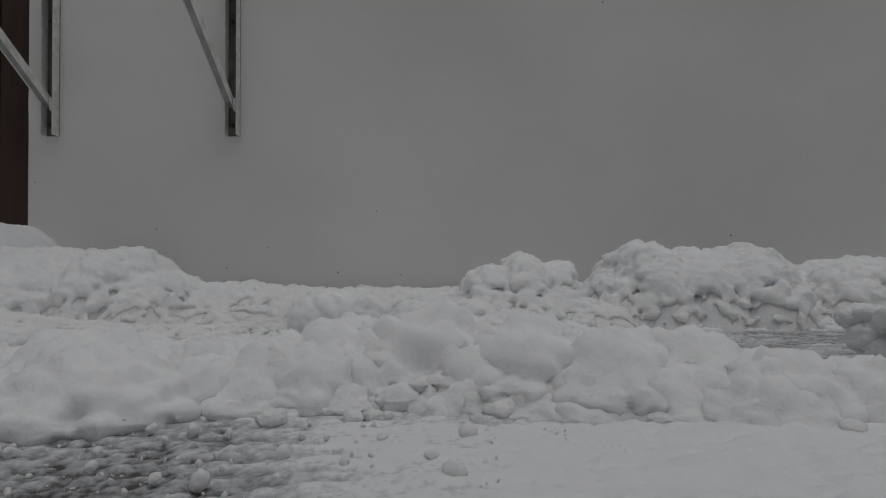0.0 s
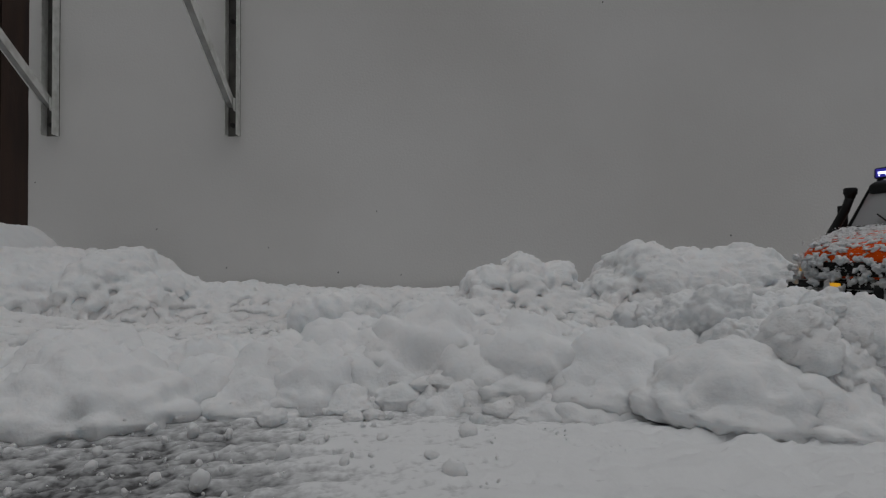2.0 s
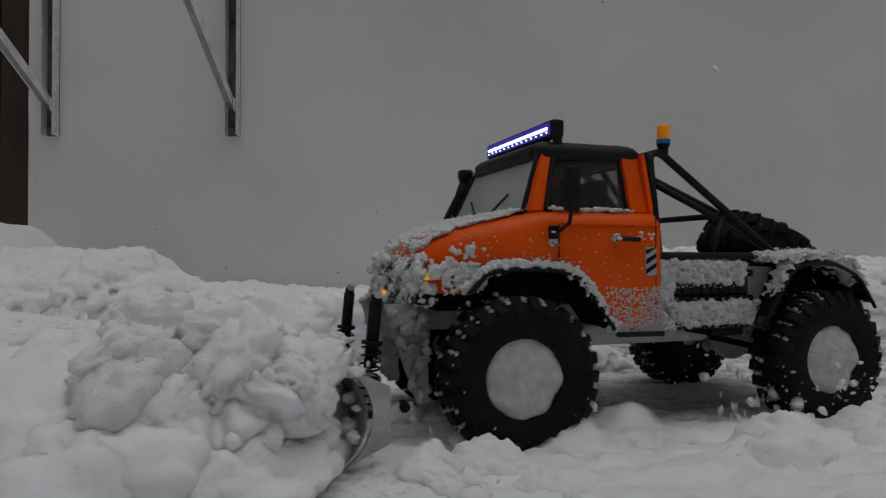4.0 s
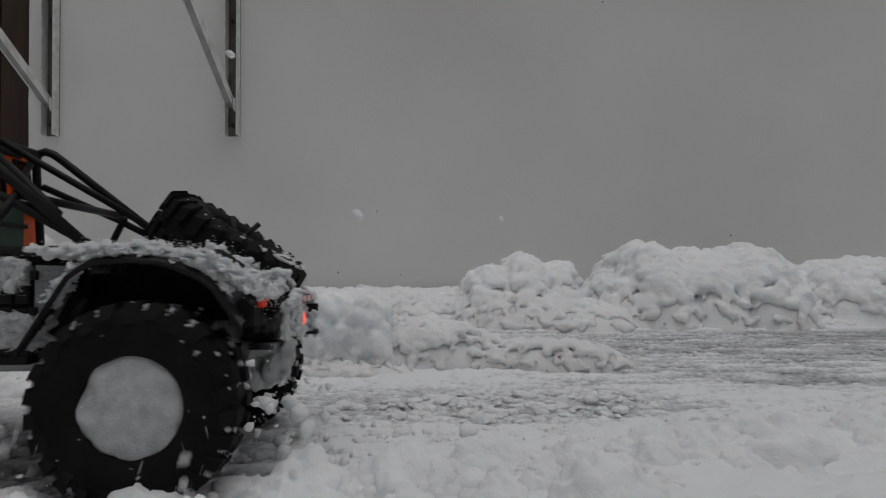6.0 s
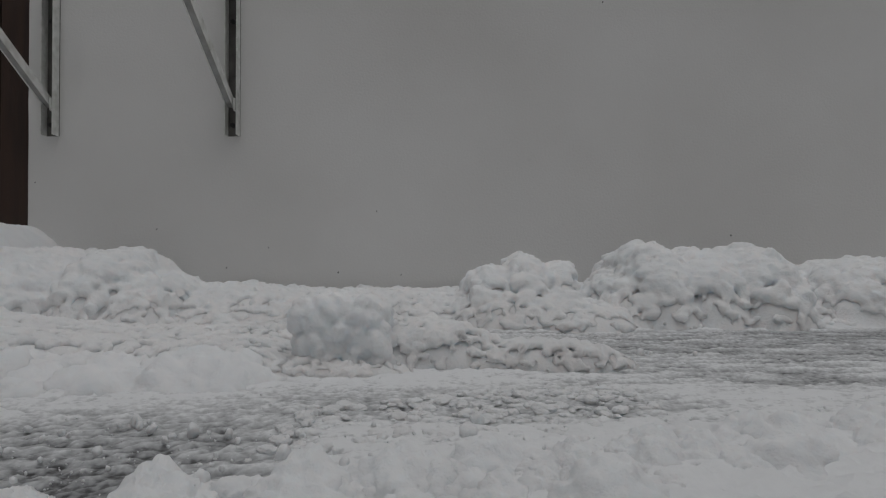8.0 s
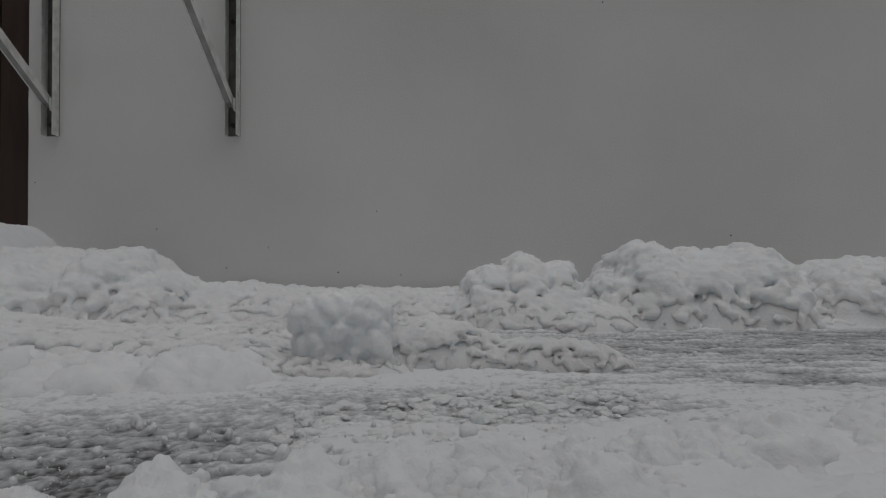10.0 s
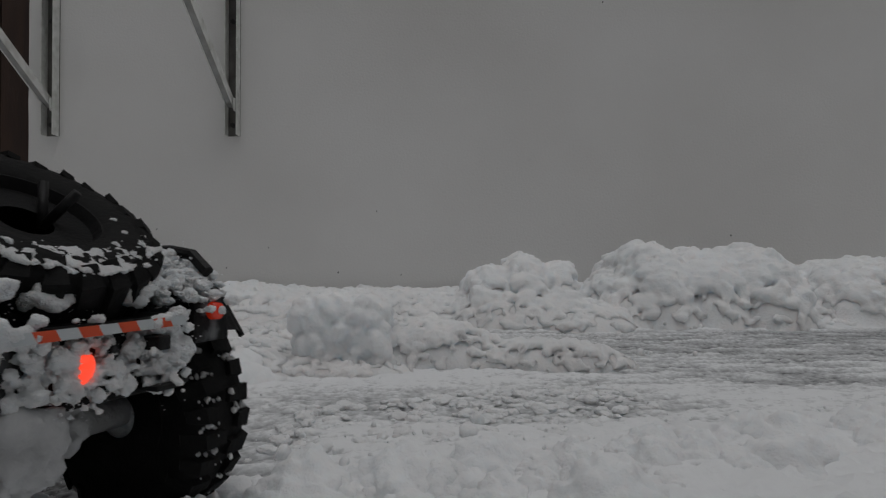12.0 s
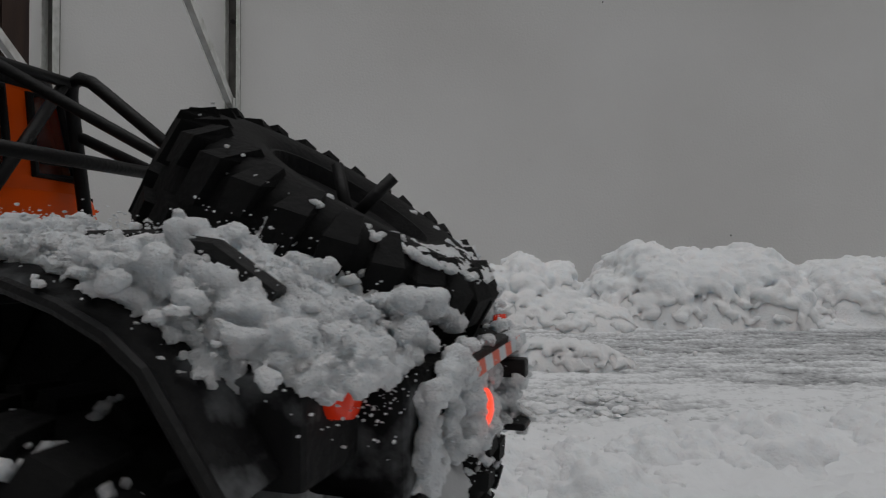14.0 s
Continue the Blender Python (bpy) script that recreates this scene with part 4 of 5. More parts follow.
# ---- plough: curved blade, push arms, two sprung struts ----
def build_plough():
    bm = bmesh.new()
    n, prof = 14, []
    for i in range(n + 1):
        a = radians(-62 + 124 * i / n)
        prof.append((0.324 - 0.046 * math.cos(a), 0.040 + 0.042 * math.sin(a)))
    rows = [[bm.verts.new((x, y, z)) for x, z in prof] for y in (-0.122, -0.06, 0.0, 0.06, 0.122)]
    for p, q in zip(rows, rows[1:]):
        for k in range(n):
            bm.faces.new((p[k], p[k + 1], q[k + 1], q[k]))
    bmesh.ops.solidify(bm, geom=bm.faces[:], thickness=0.003)
    blade = part("plough_blade", bm, GREYSNOW, truck, "curved plough blade caked with snow", flat=False)
    for y in (-0.1205, -0.057, 0.057, 0.1205):
        bm = bmesh.new()
        prism(bm, [(x - 0.004, z) for x, z in prof] + [(0.262, 0.060), (0.262, 0.02)], y - 0.0015, y + 0.0015)
        part("rib", bm, GREYSNOW, blade)
    for s in (1, -1):
        bm = bmesh.new()
        prism(bm, [(0.283, 0.006), (0.283, 0.014), (0.236, 0.034), (0.228, 0.034), (0.228, 0.026)], *sorted((s * 0.057 - 0.003, s * 0.057 + 0.003)))
        arm = part("push_arm", bm, CHROME, truck, "bare metal push arm")
        bm = bmesh.new()
        bmesh.ops.create_cone(bm, cap_ends=True, segments=16, radius1=0.0045, radius2=0.0045, depth=0.010, matrix=pose(0.235, s * 0.057, 0.030, 90))
        part("pivot", bm, BLACK, arm)
        bm = bmesh.new()
        prism(bm, [(0.214, 0.112), (0.250, 0.112), (0.247, 0.100), (0.222, 0.03), (0.212, 0.03)], *sorted((s * 0.050 - 0.002, s * 0.050 + 0.002)))
        part("mount_plate", bm, GREYSNOW, truck, "mounting plate under frozen spray")
        top, bot = Vector((0.258, s * 0.059, 0.121)), Vector((0.268, s * 0.059, 0.016))
        bm = bmesh.new()
        tube(bm, [top, top.lerp(bot, 0.05), top.lerp(bot, 0.06), top.lerp(bot, 0.55)], [0.0042, 0.0045, 0.0052, 0.0052], 14)
        strut = part("sprung_strut", bm, BLACK, truck, "black sprung strut", flat=False)
        bm = bmesh.new()
        tube(bm, [top.lerp(bot, 0.5), bot], 0.0022, 10)
        part("piston", bm, CHROME, strut, flat=False)
        bm = bmesh.new()
        d = (bot - top).normalized()
        a1 = d.orthogonal().normalized()
        b1 = d.cross(a1)
        pts = []
        for k in range(140):
            t = k / 139
            pts.append(top.lerp(bot, 0.36 + 0.52 * t) + 0.0076 * (math.cos(t * 8.5 * math.tau) * a1 + math.sin(t * 8.5 * math.tau) * b1))
        tube(bm, pts, 0.0009, 6)
        part("spring", bm, BLACK, strut, flat=False)
        for t in (0.35, 0.89):
            bm = bmesh.new()
            tube(bm, [top.lerp(bot, t), top.lerp(bot, t + 0.025)], 0.0088, 16)
            part("collar", bm, BLACK, strut)
        bm = bmesh.new()
        tube(bm, [(0.258, s * 0.059 - 0.007, 0.121), (0.258, s * 0.059 + 0.007, 0.121)], 0.003, 10)
        part("pin", bm, CHROME, strut)
        bm = bmesh.new()
        tube(bm, [(0.268, s * 0.059 - 0.007, 0.014), (0.268, s * 0.059 + 0.007, 0.014)], 0.003, 10)
        part("pin", bm, CHROME, strut)


# ---- snow crusted on the truck ----
def build_crust():
    st = np.array(STATIONS)

    def on_hood(x, y):
        zt = np.interp(-x, -st[:, 0], st[:, 1])
        w = np.interp(-x, -st[:, 0], st[:, 2])
        return zt + 0.002 - 0.02 * np.clip(np.abs(y) / w - 0.75, 0, 1) ** 1.5

    n = 1500
    x = 0.150 + 0.075 * rng.random(n)
    y = rng.uniform(-1, 1, n) * np.interp(-x, -st[:, 0], st[:, 2]) * 0.86
    clumps("hood_snow", np.stack([x, y, on_hood(x, y)], 1), 0.0008, 0.0036, truck, (1.3, 1.3, 0.45), label="crumbly snow lying on the hood", power=2.2, melt=0.00095, mat=CRUST)
    n = 420
    x = rng.uniform(0.138, 0.165, n)
    y = rng.uniform(-0.085, 0.082, n)
    clumps("hood_snow", np.stack([x, y, on_hood(x, y) + 0.001], 1), 0.001, 0.0040, truck, (1.2, 1.2, 0.5), melt=0.00095, mat=CRUST)
    nose = np.stack([rng.uniform(0.217, 0.234, 800), rng.uniform(-0.088, 0.09, 800), rng.uniform(0.112, 0.152, 800)], 1)
    clumps("nose_snow", nose, 0.0012, 0.0048, truck, (0.8, 1, 1), label="snow packed over the grille and bumper", melt=0.00095, mat=CRUST)
    for s in (1, -1):
        arch = [(0.197, s * 0.0995, 0.126), (0.190, s * 0.101, 0.133), (0.182, s * 0.102, 0.141), (0.170, s * 0.103, 0.145), (0.155, s * 0.103, 0.1455), (0.128, s * 0.103, 0.145), (0.114, s * 0.103, 0.143), (0.100, s * 0.104, 0.137), (0.086, s * 0.104, 0.121), (0.073, s * 0.104, 0.103), (0.066, s * 0.104, 0.091)]
        clumps("fender_snow", along(arch[:9], 900, (0.002, 0.0014, 0.0018)), 0.0006, 0.0024, truck, (1, 0.8, 0.9), power=1.7, label="ridge of snow along the front fender", melt=0.00095, mat=CRUST)
        clumps("fender_snow", along(arch[8:], 60, (0.002, 0.0012, 0.002)), 0.0008, 0.0026, truck, (1, 0.7, 0.9), melt=0.00095, mat=CRUST)
        side = np.stack([rng.normal(0.196, 0.012, 380), s * (0.094 + rng.normal(0, 0.001, 380)), rng.normal(0.139, 0.010, 380)], 1)
        clumps("nose_snow", side, 0.0006, 0.0030, truck, (1, 0.5, 1), melt=0.00095, mat=CRUST)
        door = np.stack([0.020 + 0.055 * rng.random(1900) ** 1.5, np.full(1900, s * 0.1030), 0.088 + 0.038 * rng.random(1900) ** 1.7], 1)
        clumps("door_snow", door, 0.0002, 0.0014, truck, (1, 0.45, 1), label="thin crust of snow on the lower door", level=1, power=1.4, mat=CRUST)
        speck = np.stack([rng.uniform(0.03, 0.215, 130), np.full(130, s * 0.101), rng.uniform(0.13, 0.172, 130)], 1)
        speck[:, 1] = s * (np.interp(-speck[:, 0], -st[:, 0], st[:, 2]) + 0.0003)
        speck = speck[speck[:, 2] > np.interp(-speck[:, 0], -st[:, 0], st[:, 3]) + 0.003]
        clumps("snow_specks", speck, 0.0003, 0.0010, truck, (1, 0.4, 1), power=3, mat=CRUST)
        sill = np.stack([rng.uniform(0.04, 0.120, 130), s * (0.091 + rng.normal(0, 0.002, 130)), 0.191 + rng.normal(0, 0.0008, 130)], 1)
        clumps("sill_snow", sill, 0.0006, 0.0032, truck, (1.2, 1, 0.7), power=3, mat=CRUST)
        knob = np.concatenate([rng.normal((0.0655, s * 0.105, 0.1685), (0.002, 0.001, 0.0016), (14, 3)), rng.normal((0.0455, s * 0.105, 0.1665), (0.0025, 0.001, 0.002), (14, 3))])
        clumps("handle_snow", knob, 0.0006, 0.0022, truck, mat=CRUST)
        clumps("mirror_snow", rng.normal((0.124, s * 0.104, 0.165), (0.0025, 0.001, 0.003), (24, 3)), 0.0007, 0.0026, truck, mat=CRUST)
        # side boxes
        top = np.stack([rng.uniform(-0.078, 0.016, 900), s * rng.uniform(0.083, 0.0935, 900), rng.uniform(0.129, 0.147, 900)], 1)
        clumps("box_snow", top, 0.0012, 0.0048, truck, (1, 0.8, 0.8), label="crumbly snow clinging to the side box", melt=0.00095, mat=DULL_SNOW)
        low = np.stack([rng.uniform(-0.094, 0.016, 900), s * rng.uniform(0.0865, 0.0935, 900), rng.uniform(0.092, 0.1115, 900)], 1)
        low = low[(low[:, 0] < -0.01) | (rng.random(900) < 0.35)]
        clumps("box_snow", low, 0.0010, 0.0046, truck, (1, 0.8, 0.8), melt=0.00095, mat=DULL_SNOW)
        joint = np.stack([rng.uniform(0.004, 0.022, 500), s * rng.uniform(0.089, 0.1005, 500), rng.uniform(0.088, 0.142, 500)], 1)
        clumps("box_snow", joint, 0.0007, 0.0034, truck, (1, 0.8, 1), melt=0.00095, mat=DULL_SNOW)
        # rear fender
        ar = [(-0.100, s * 0.100, 0.119), (-0.1135, s * 0.100, 0.141), (-0.122, s * 0.099, 0.147), (-0.131, s * 0.098, 0.150), (-0.150, s * 0.097, 0.1515), (-0.168, s * 0.097, 0.150), (-0.181, s * 0.097, 0.146), (-0.192, s * 0.096, 0.141), (-0.200, s * 0.092, 0.135), (-0.208, s * 0.088, 0.124)]
        clumps("fender_snow", along(ar, 1100, (0.0018, 0.0052, 0.0012)), 0.0006, 0.0021, truck, (1.1, 1.1, 0.7), label="snow along the rear fender", power=1.6, melt=0.00095, mat=CRUST)
        clumps("fender_snow", along([(-0.105, s * 0.075, 0.151), (-0.185, s * 0.075, 0.151), (-0.212, s * 0.072, 0.135)], 1000, (0.003, 0.009, 0.0015)), 0.0008, 0.0030, truck, (1.1, 1.1, 0.7), melt=0.00095, mat=CRUST)
        blanket = along([(-0.095, s * 0.086, 0.1515), (-0.150, s * 0.087, 0.1545), (-0.185, s * 0.085, 0.150), (-0.203, s * 0.080, 0.140), (-0.220, s * 0.072, 0.1275)], 2400 if s > 0 else 300, (0.004, 0.0095, 0.0018))
        clumps("fender_snow", blanket, 0.0008, 0.0032, truck, (1.1, 1.1, 0.75), melt=0.00095, mat=CRUST)
        fuzz = along([(-0.095, s * 0.090, 0.154), (-0.150, s * 0.090, 0.157), (-0.185, s * 0.088, 0.153), (-0.203, s * 0.082, 0.143), (-0.226, s * 0.072, 0.127)], 2600 if s > 0 else 600, (0.004, 0.011, 0.0022))
        clumps("snow_powder", fuzz, 0.0002, 0.0006, truck, mat=CRUST, level=1)
        boxes = np.concatenate([np.stack([rng.uniform(-0.080, 0.020, 500), s * rng.uniform(0.091, 0.0965, 500), rng.uniform(0.124, 0.150, 500)], 1), np.stack([rng.uniform(-0.095, 0.020, 500), s * rng.uniform(0.092, 0.0965, 500), rng.uniform(0.088, 0.115, 500)], 1)])
        clumps("snow_powder", boxes, 0.00025, 0.0009, truck, mat=CRUST, level=1)
        tail = np.stack([rng.uniform(-0.233, -0.190, 1800), s * rng.uniform(0.040, 0.094, 1800), np.zeros(1800)], 1)
        tail[:, 2] = 0.152 - 0.75 * np.clip(-0.190 - tail[:, 0], 0, 1) + rng.normal(0, 0.0035, 1800)
        if s > 0:
            clumps("tail_snow", tail[tail[:, 2] > 0.123], 0.0008, 0.0032, truck, (1, 1, 0.9), label="heap of loose snow over the tail corner", melt=0.00095, mat=CRUST)
        else:
            clumps("tail_snow", tail[:70], 0.001, 0.005, truck, (1, 1, 0.8), melt=0.00095, mat=CRUST)
    bed = np.stack([rng.uniform(-0.125, 0.014, 520), rng.uniform(-0.078, 0.080, 520), np.full(520, 0.1525)], 1)
    clumps("bed_snow", bed, 0.001, 0.0042, truck, (1.3, 1.3, 0.6), label="patchy snow on the load bed", melt=0.00095, mat=CRUST)
    rear = np.stack([rng.uniform(-0.2365, -0.226, 420), rng.uniform(-0.050, 0.056, 420), rng.uniform(0.092, 0.116, 420)], 1)
    near_lamp = (np.abs(rear[:, 1] - 0.0125) < 0.009) & (np.abs(rear[:, 2] - 0.105) < 0.008)
    clumps("tail_snow", rear[~near_lamp], 0.0012, 0.0045, truck, (0.8, 1, 1), label="snow frozen over the tail beam", melt=0.00095, mat=CRUST)
    over = np.stack([rng.uniform(-0.232, -0.200, 260), rng.uniform(-0.045, 0.055, 260), np.zeros(260)], 1)
    over[:, 2] = 0.129 + (over[:, 0] + 0.243) * 0.35 + rng.normal(0, 0.003, 260)
    bits = np.concatenate([rng.normal((-0.2395, -0.028, 0.120), (0.001, 0.005, 0.003), (60, 3)), rng.normal((-0.2395, 0.042, 0.120), (0.001, 0.007, 0.003), (70, 3))])
    clumps("tail_snow", bits, 0.001, 0.004, truck, melt=0.00095, mat=CRUST)
    clumps("tail_snow", over, 0.002, 0.0055, truck, melt=0.00095, mat=CRUST)
    around = np.concatenate([rng.normal((-0.2375, 0.0125, 0.1045), (0.0012, 0.0075, 0.0075), (200, 3)), rng.normal((-0.237, -0.028, 0.101), (0.004, 0.006, 0.006), (160, 3))])
    gap = (np.abs(around[:, 1] - 0.0125) < 0.0035) & (np.abs(around[:, 2] - 0.1045) < 0.0045)
    clumps("tail_snow", around[~gap], 0.0008, 0.0034, truck, melt=0.00095, mat=CRUST)
    face = np.stack([rng.uniform(-1, 1, 420), np.clip(rng.normal(0, 0.42, 420), -1, 1)], 1)
    up = Matrix.Translation((-0.1800, 0.0, 0.1555)) @ Matrix.Rotation(radians(-33), 4, "Y")
    pts = [up @ Vector((-(0.046 + 0.009 * a) * math.cos(1.3 * b), (0.046 + 0.009 * a) * math.sin(1.3 * b), 0.0200)) for a, b in face]
    clumps("tyre_snow", [tuple(p) for p in pts], 0.0005, 0.0022, truck, (1.2, 1.2, 0.6), power=2.0, label="snow dusted over the spare tyre", melt=0.00095, mat=CRUST)
    pts = [up @ Vector((0.058 * math.cos(t) * 0.97, 0.058 * math.sin(t) * 0.97, 0.0205 * h)) for t, h in zip(rng.uniform(0, math.tau, 90), rng.uniform(-0.4, 1.05, 90))]
    clumps("tyre_snow", [tuple(p) for p in pts], 0.0003, 0.0012, truck, (1, 1, 0.7), power=2.5, mat=CRUST)
    # loose powder over the crust
    n = 900
    x = 0.138 + 0.088 * rng.random(n)
    y = rng.uniform(-1, 1, n) * np.interp(-x, -st[:, 0], st[:, 2]) * 0.92
    clumps("snow_powder", np.stack([x, y, on_hood(x, y) + np.abs(rng.normal(0.001, 0.0022, n))], 1), 0.00025, 0.0009, truck, mat=CRUST, level=1)
    for s in (1, -1):
        clumps("snow_powder", along([(0.190, s * 0.102, 0.136), (0.170, s * 0.103, 0.147), (0.128, s * 0.103, 0.148), (0.100, s * 0.104, 0.140), (0.075, s * 0.104, 0.107)], 420, (0.003, 0.0016, 0.0026)), 0.0002, 0.0009, truck, mat=CRUST, level=1)
    dust = np.concatenate([rear, over, around, tail * np.array([1, -1, 1]), tail * np.array([1, -1, 1])])
    dust = dust + rng.normal(0, 0.0040, dust.shape)
    dust = dust[~((np.abs(dust[:, 1] - 0.0125) < 0.005) & (np.abs(dust[:, 2] - 0.1045) < 0.006))][:2400]
    clumps("snow_powder", dust, 0.0002, 0.0006, truck, mat=CRUST, level=1)
    # dirty slabs hanging below the tail and along the frame
    slab = np.stack([rng.uniform(-0.232, -0.205, 160), rng.uniform(0.018, 0.042, 160), rng.uniform(0.060, 0.088, 160)], 1)
    clumps("hanging_snow", slab, 0.003, 0.009, truck, (0.7, 1, 1), mat=GREYSNOW, label="grey frozen slab hanging below the tail", melt=0.0022)
    shaft = np.stack([rng.uniform(-0.175, -0.150, 110), rng.uniform(-0.045, 0.03, 110), rng.uniform(0.048, 0.078, 110)], 1)
    clumps("axle_snow", shaft, 0.003, 0.009, truck, mat=GREYSNOW, label="grey frozen snow on the axle", melt=0.0022)
    for s in (1, -1):
        mount = np.stack([rng.uniform(0.212, 0.250, 170), s * rng.uniform(0.046, 0.060, 170), rng.uniform(0.034, 0.112, 170)], 1)
        clumps("mount_snow", mount[mount[:, 0] < 0.222 + 0.35 * (mount[:, 2] - 0.03)], 0.0015, 0.0065, truck, (1, 0.6, 1), mat=GREYSNOW, melt=0.0014, label="grey frozen spray on the plough mount")
    blade = np.stack([rng.uniform(0.258, 0.290, 420), rng.uniform(-0.12, 0.122, 420), np.zeros(420)], 1)
    blade[:, 2] = 0.010 + 0.070 * rng.random(420)
    blade = blade[(np.abs(blade[:, 1]) < 0.036) | (blade[:, 0] > 0.284)]
    clumps("blade_snow", blade, 0.002, 0.010, truck, label="loose snow heaped behind the plough blade", melt=0.0020)


build_body()
build_bed()
WHEELS = []
for wx in (0.1535, -0.156):
    for ws in (1, -1):
        wheel_ob = build_wheel(ws)
        for piece in [wheel_ob] + list(wheel_ob.children):
            piece.data.transform(Matrix.Scale(1.055, 4))
        WHEELS.append((wheel_ob, (wx, ws * 0.0975, 0.0578), wx > 0))
        wheel_ob.matrix_basis = pose(wx, ws * 0.0975, 0.0578)
build_running_gear()
build_spare()
build_plough()
build_crust()

# ---- the drive: seconds, x, y, height, heading, nose-down pitch, roll ----
DRIVE = [
    (0.0, 1.330, 0.985, 0.0, 196, 0, 0), (1.0, 1.010, 0.900, 0.0, 196, 0, 0), (1.5, 0.856, 0.861, 0.0, 196, 0.5, 0), (1.8, 0.761, 0.834, 0.0, 196, 0.5, 0),
    (2.0, 0.701, 0.819, 0.0, 195.5, 0.3, 0), (2.2, 0.647, 0.804, 0.0, 196, 0, 0.3), (3.2, 0.365, 0.722, 0.0, 197.5, 0, 0),
    (4.3, 0.098, 0.632, -0.001, 198.6, -0.2, -0.6), (4.5, 0.044, 0.618, -0.001, 197.5, -0.3, -1.2), (5.0, -0.092, 0.569, 0.0, 193.6, -0.2, -0.6),
    (5.5, -0.220, 0.512, 0.001, 189.2, -1.0, 1.8), (6.0, -0.347, 0.492, -0.001, 182.5, -0.1, 1.8), (6.5, -0.486, 0.497, 0.001, 174.3, 0.2, -0.6),
    (7.0, -0.634, 0.513, 0.0, 170, 0, 0), (7.6, -0.800, 0.545, 0.0, 167, 0, 0), (8.4, -0.850, 0.555, 0.0, 165, 0, 0), (9.2, -0.850, 0.555, 0.0, 165, 0, 0),
    (10.3, -0.700, 0.475, 0.0, 160, 0, 0), (11.0, -0.570, 0.440, 0.0, 157, 0, 0), (11.5, -0.462, 0.396, 0.001, 157.5, 0, -0.2), (12.0, -0.361, 0.357, 0.002, 158.5, -0.3, 0.0),
    (12.5, -0.306, 0.327, 0.003, 161.5, -0.5, -0.4), (13.0, -0.2890, 0.3190, 0.0027, 161.9, -0.5, -0.7), (13.5, -0.2625, 0.310, 0.0024, 162.2, -0.6, -1.0), (14.0, -0.212, 0.276, -0.001, 163.0, 0.3, 0.1)]


def truck_pose(x, y, z, yaw, pitch, roll):
    return Matrix.Translation((x, y, z)) @ Matrix.Rotation(radians(yaw), 4, "Z") @ Matrix.Rotation(radians(pitch), 4, "Y") @ Matrix.Rotation(radians(roll), 4, "X")


def drive_at(t):
    """The truck's pose at t, on straight lines between the rows."""
    for a, b in zip(DRIVE, DRIVE[1:]):
        if t <= b[0]:
            u = (t - a[0]) / (b[0] - a[0])
            return truck_pose(*[p + (q - p) * u for p, q in zip(a[1:], b[1:])])
    return truck_pose(*DRIVE[-1][1:])


# ---- snow that the plough shoves about: rigid lumps ----
def soft_bumps(x, y, z, size):
    """Rounded crumbs without sharp creases, 0 to about 1."""
    n = value_noise(x / size, y / size, z / size)
    return np.sqrt(n * n + 0.03)


def lump_mesh(k, level=5):
    v, f = ICO[level]
    r = np.random.default_rng(100 + k)
    o = r.random(3) * 60
    x, y, z = v[:, 0] + o[0], v[:, 1] + o[1], v[:, 2] + o[2]
    d = 0.84 + 0.16 * fractal(x, y, z, 1.0, 2) + 0.27 * soft_bumps(x, y, z, 0.42) + 0.19 * soft_bumps(x, y, z + 7, 0.19) + 0.09 * soft_bumps(x, y, z + 3, 0.085)
    s = np.array([1.15, 1.0, 0.72]) * (0.9 + 0.2 * r.random(3))
    return mesh_from("snow_lump", v * d[:, None] * s, f.tolist(), LUMP_SNOW)


def heap_mesh(k, level=5, scale=1.0, taper=1.15):
    """A low rounded heap with a flat base."""
    v, f = ICO[level]
    o = np.random.default_rng(300 + k).random(3) * 60
    rho2 = np.clip(v[:, 0] ** 2 + v[:, 1] ** 2, 0, 1)
    z = np.where(v[:, 2] > 0, 0.54 * (1 - rho2) ** taper, -0.30 * (1 - rho2) ** 0.5)
    x, y, w = v[:, 0] + o[0], v[:, 1] + o[1], z + o[2]
    d = scale * (0.12 * fractal(x, y, w, 0.7, 2) + 0.17 * soft_bumps(x, y, w, 0.36 * scale) + 0.12 * soft_bumps(x, y, w + 5, 0.16 * scale) + 0.065 * soft_bumps(x, y, w + 2, 0.08 * scale) - 0.06)
    n = v * np.array([1, 1, 1.4])
    n /= np.linalg.norm(n, axis=1)[:, None]
    co = np.stack([v[:, 0] * 1.1, v[:, 1], z], 1) + n * d[:, None]
    return mesh_from("snow_mound", co, f.tolist(), LUMP_SNOW)


def spray_mesh(k):
    """A handful of flying crumbs."""
    r = np.random.default_rng(500 + k)
    v, f = ICO[1]
    vs, fs = [], []
    for i in range(22):
        o = r.random(3) * 40
        d = 1 + 0.5 * fractal(v[:, 0] + o[0], v[:, 1] + o[1], v[:, 2] + o[2], 0.8, 2)
        size = (0.018 + 0.15 * r.random() ** 3.5) * (0.6 + 0.8 * r.random(3))
        vs.append(v * d[:, None] * size + r.normal(0, 0.62, 3))
        fs.append(f + i * len(v))
    return mesh_from("snow_spray", np.concatenate(vs), np.concatenate(fs).tolist(), LUMP_SNOW)


HEAPS = [heap_mesh(k) for k in range(7)]
LOWS = [heap_mesh(20 + k, 5, 1.1, 1.7) for k in range(7)]
SPRAYS = [spray_mesh(k) for k in range(8)]
LUMPS = [lump_mesh(k) for k in range(9)]
SMALL = [lump_mesh(40 + k, 4) for k in range(9)]
CRUMBS = [lump_mesh(20 + k, 3) for k in range(5)]
MOVED = []


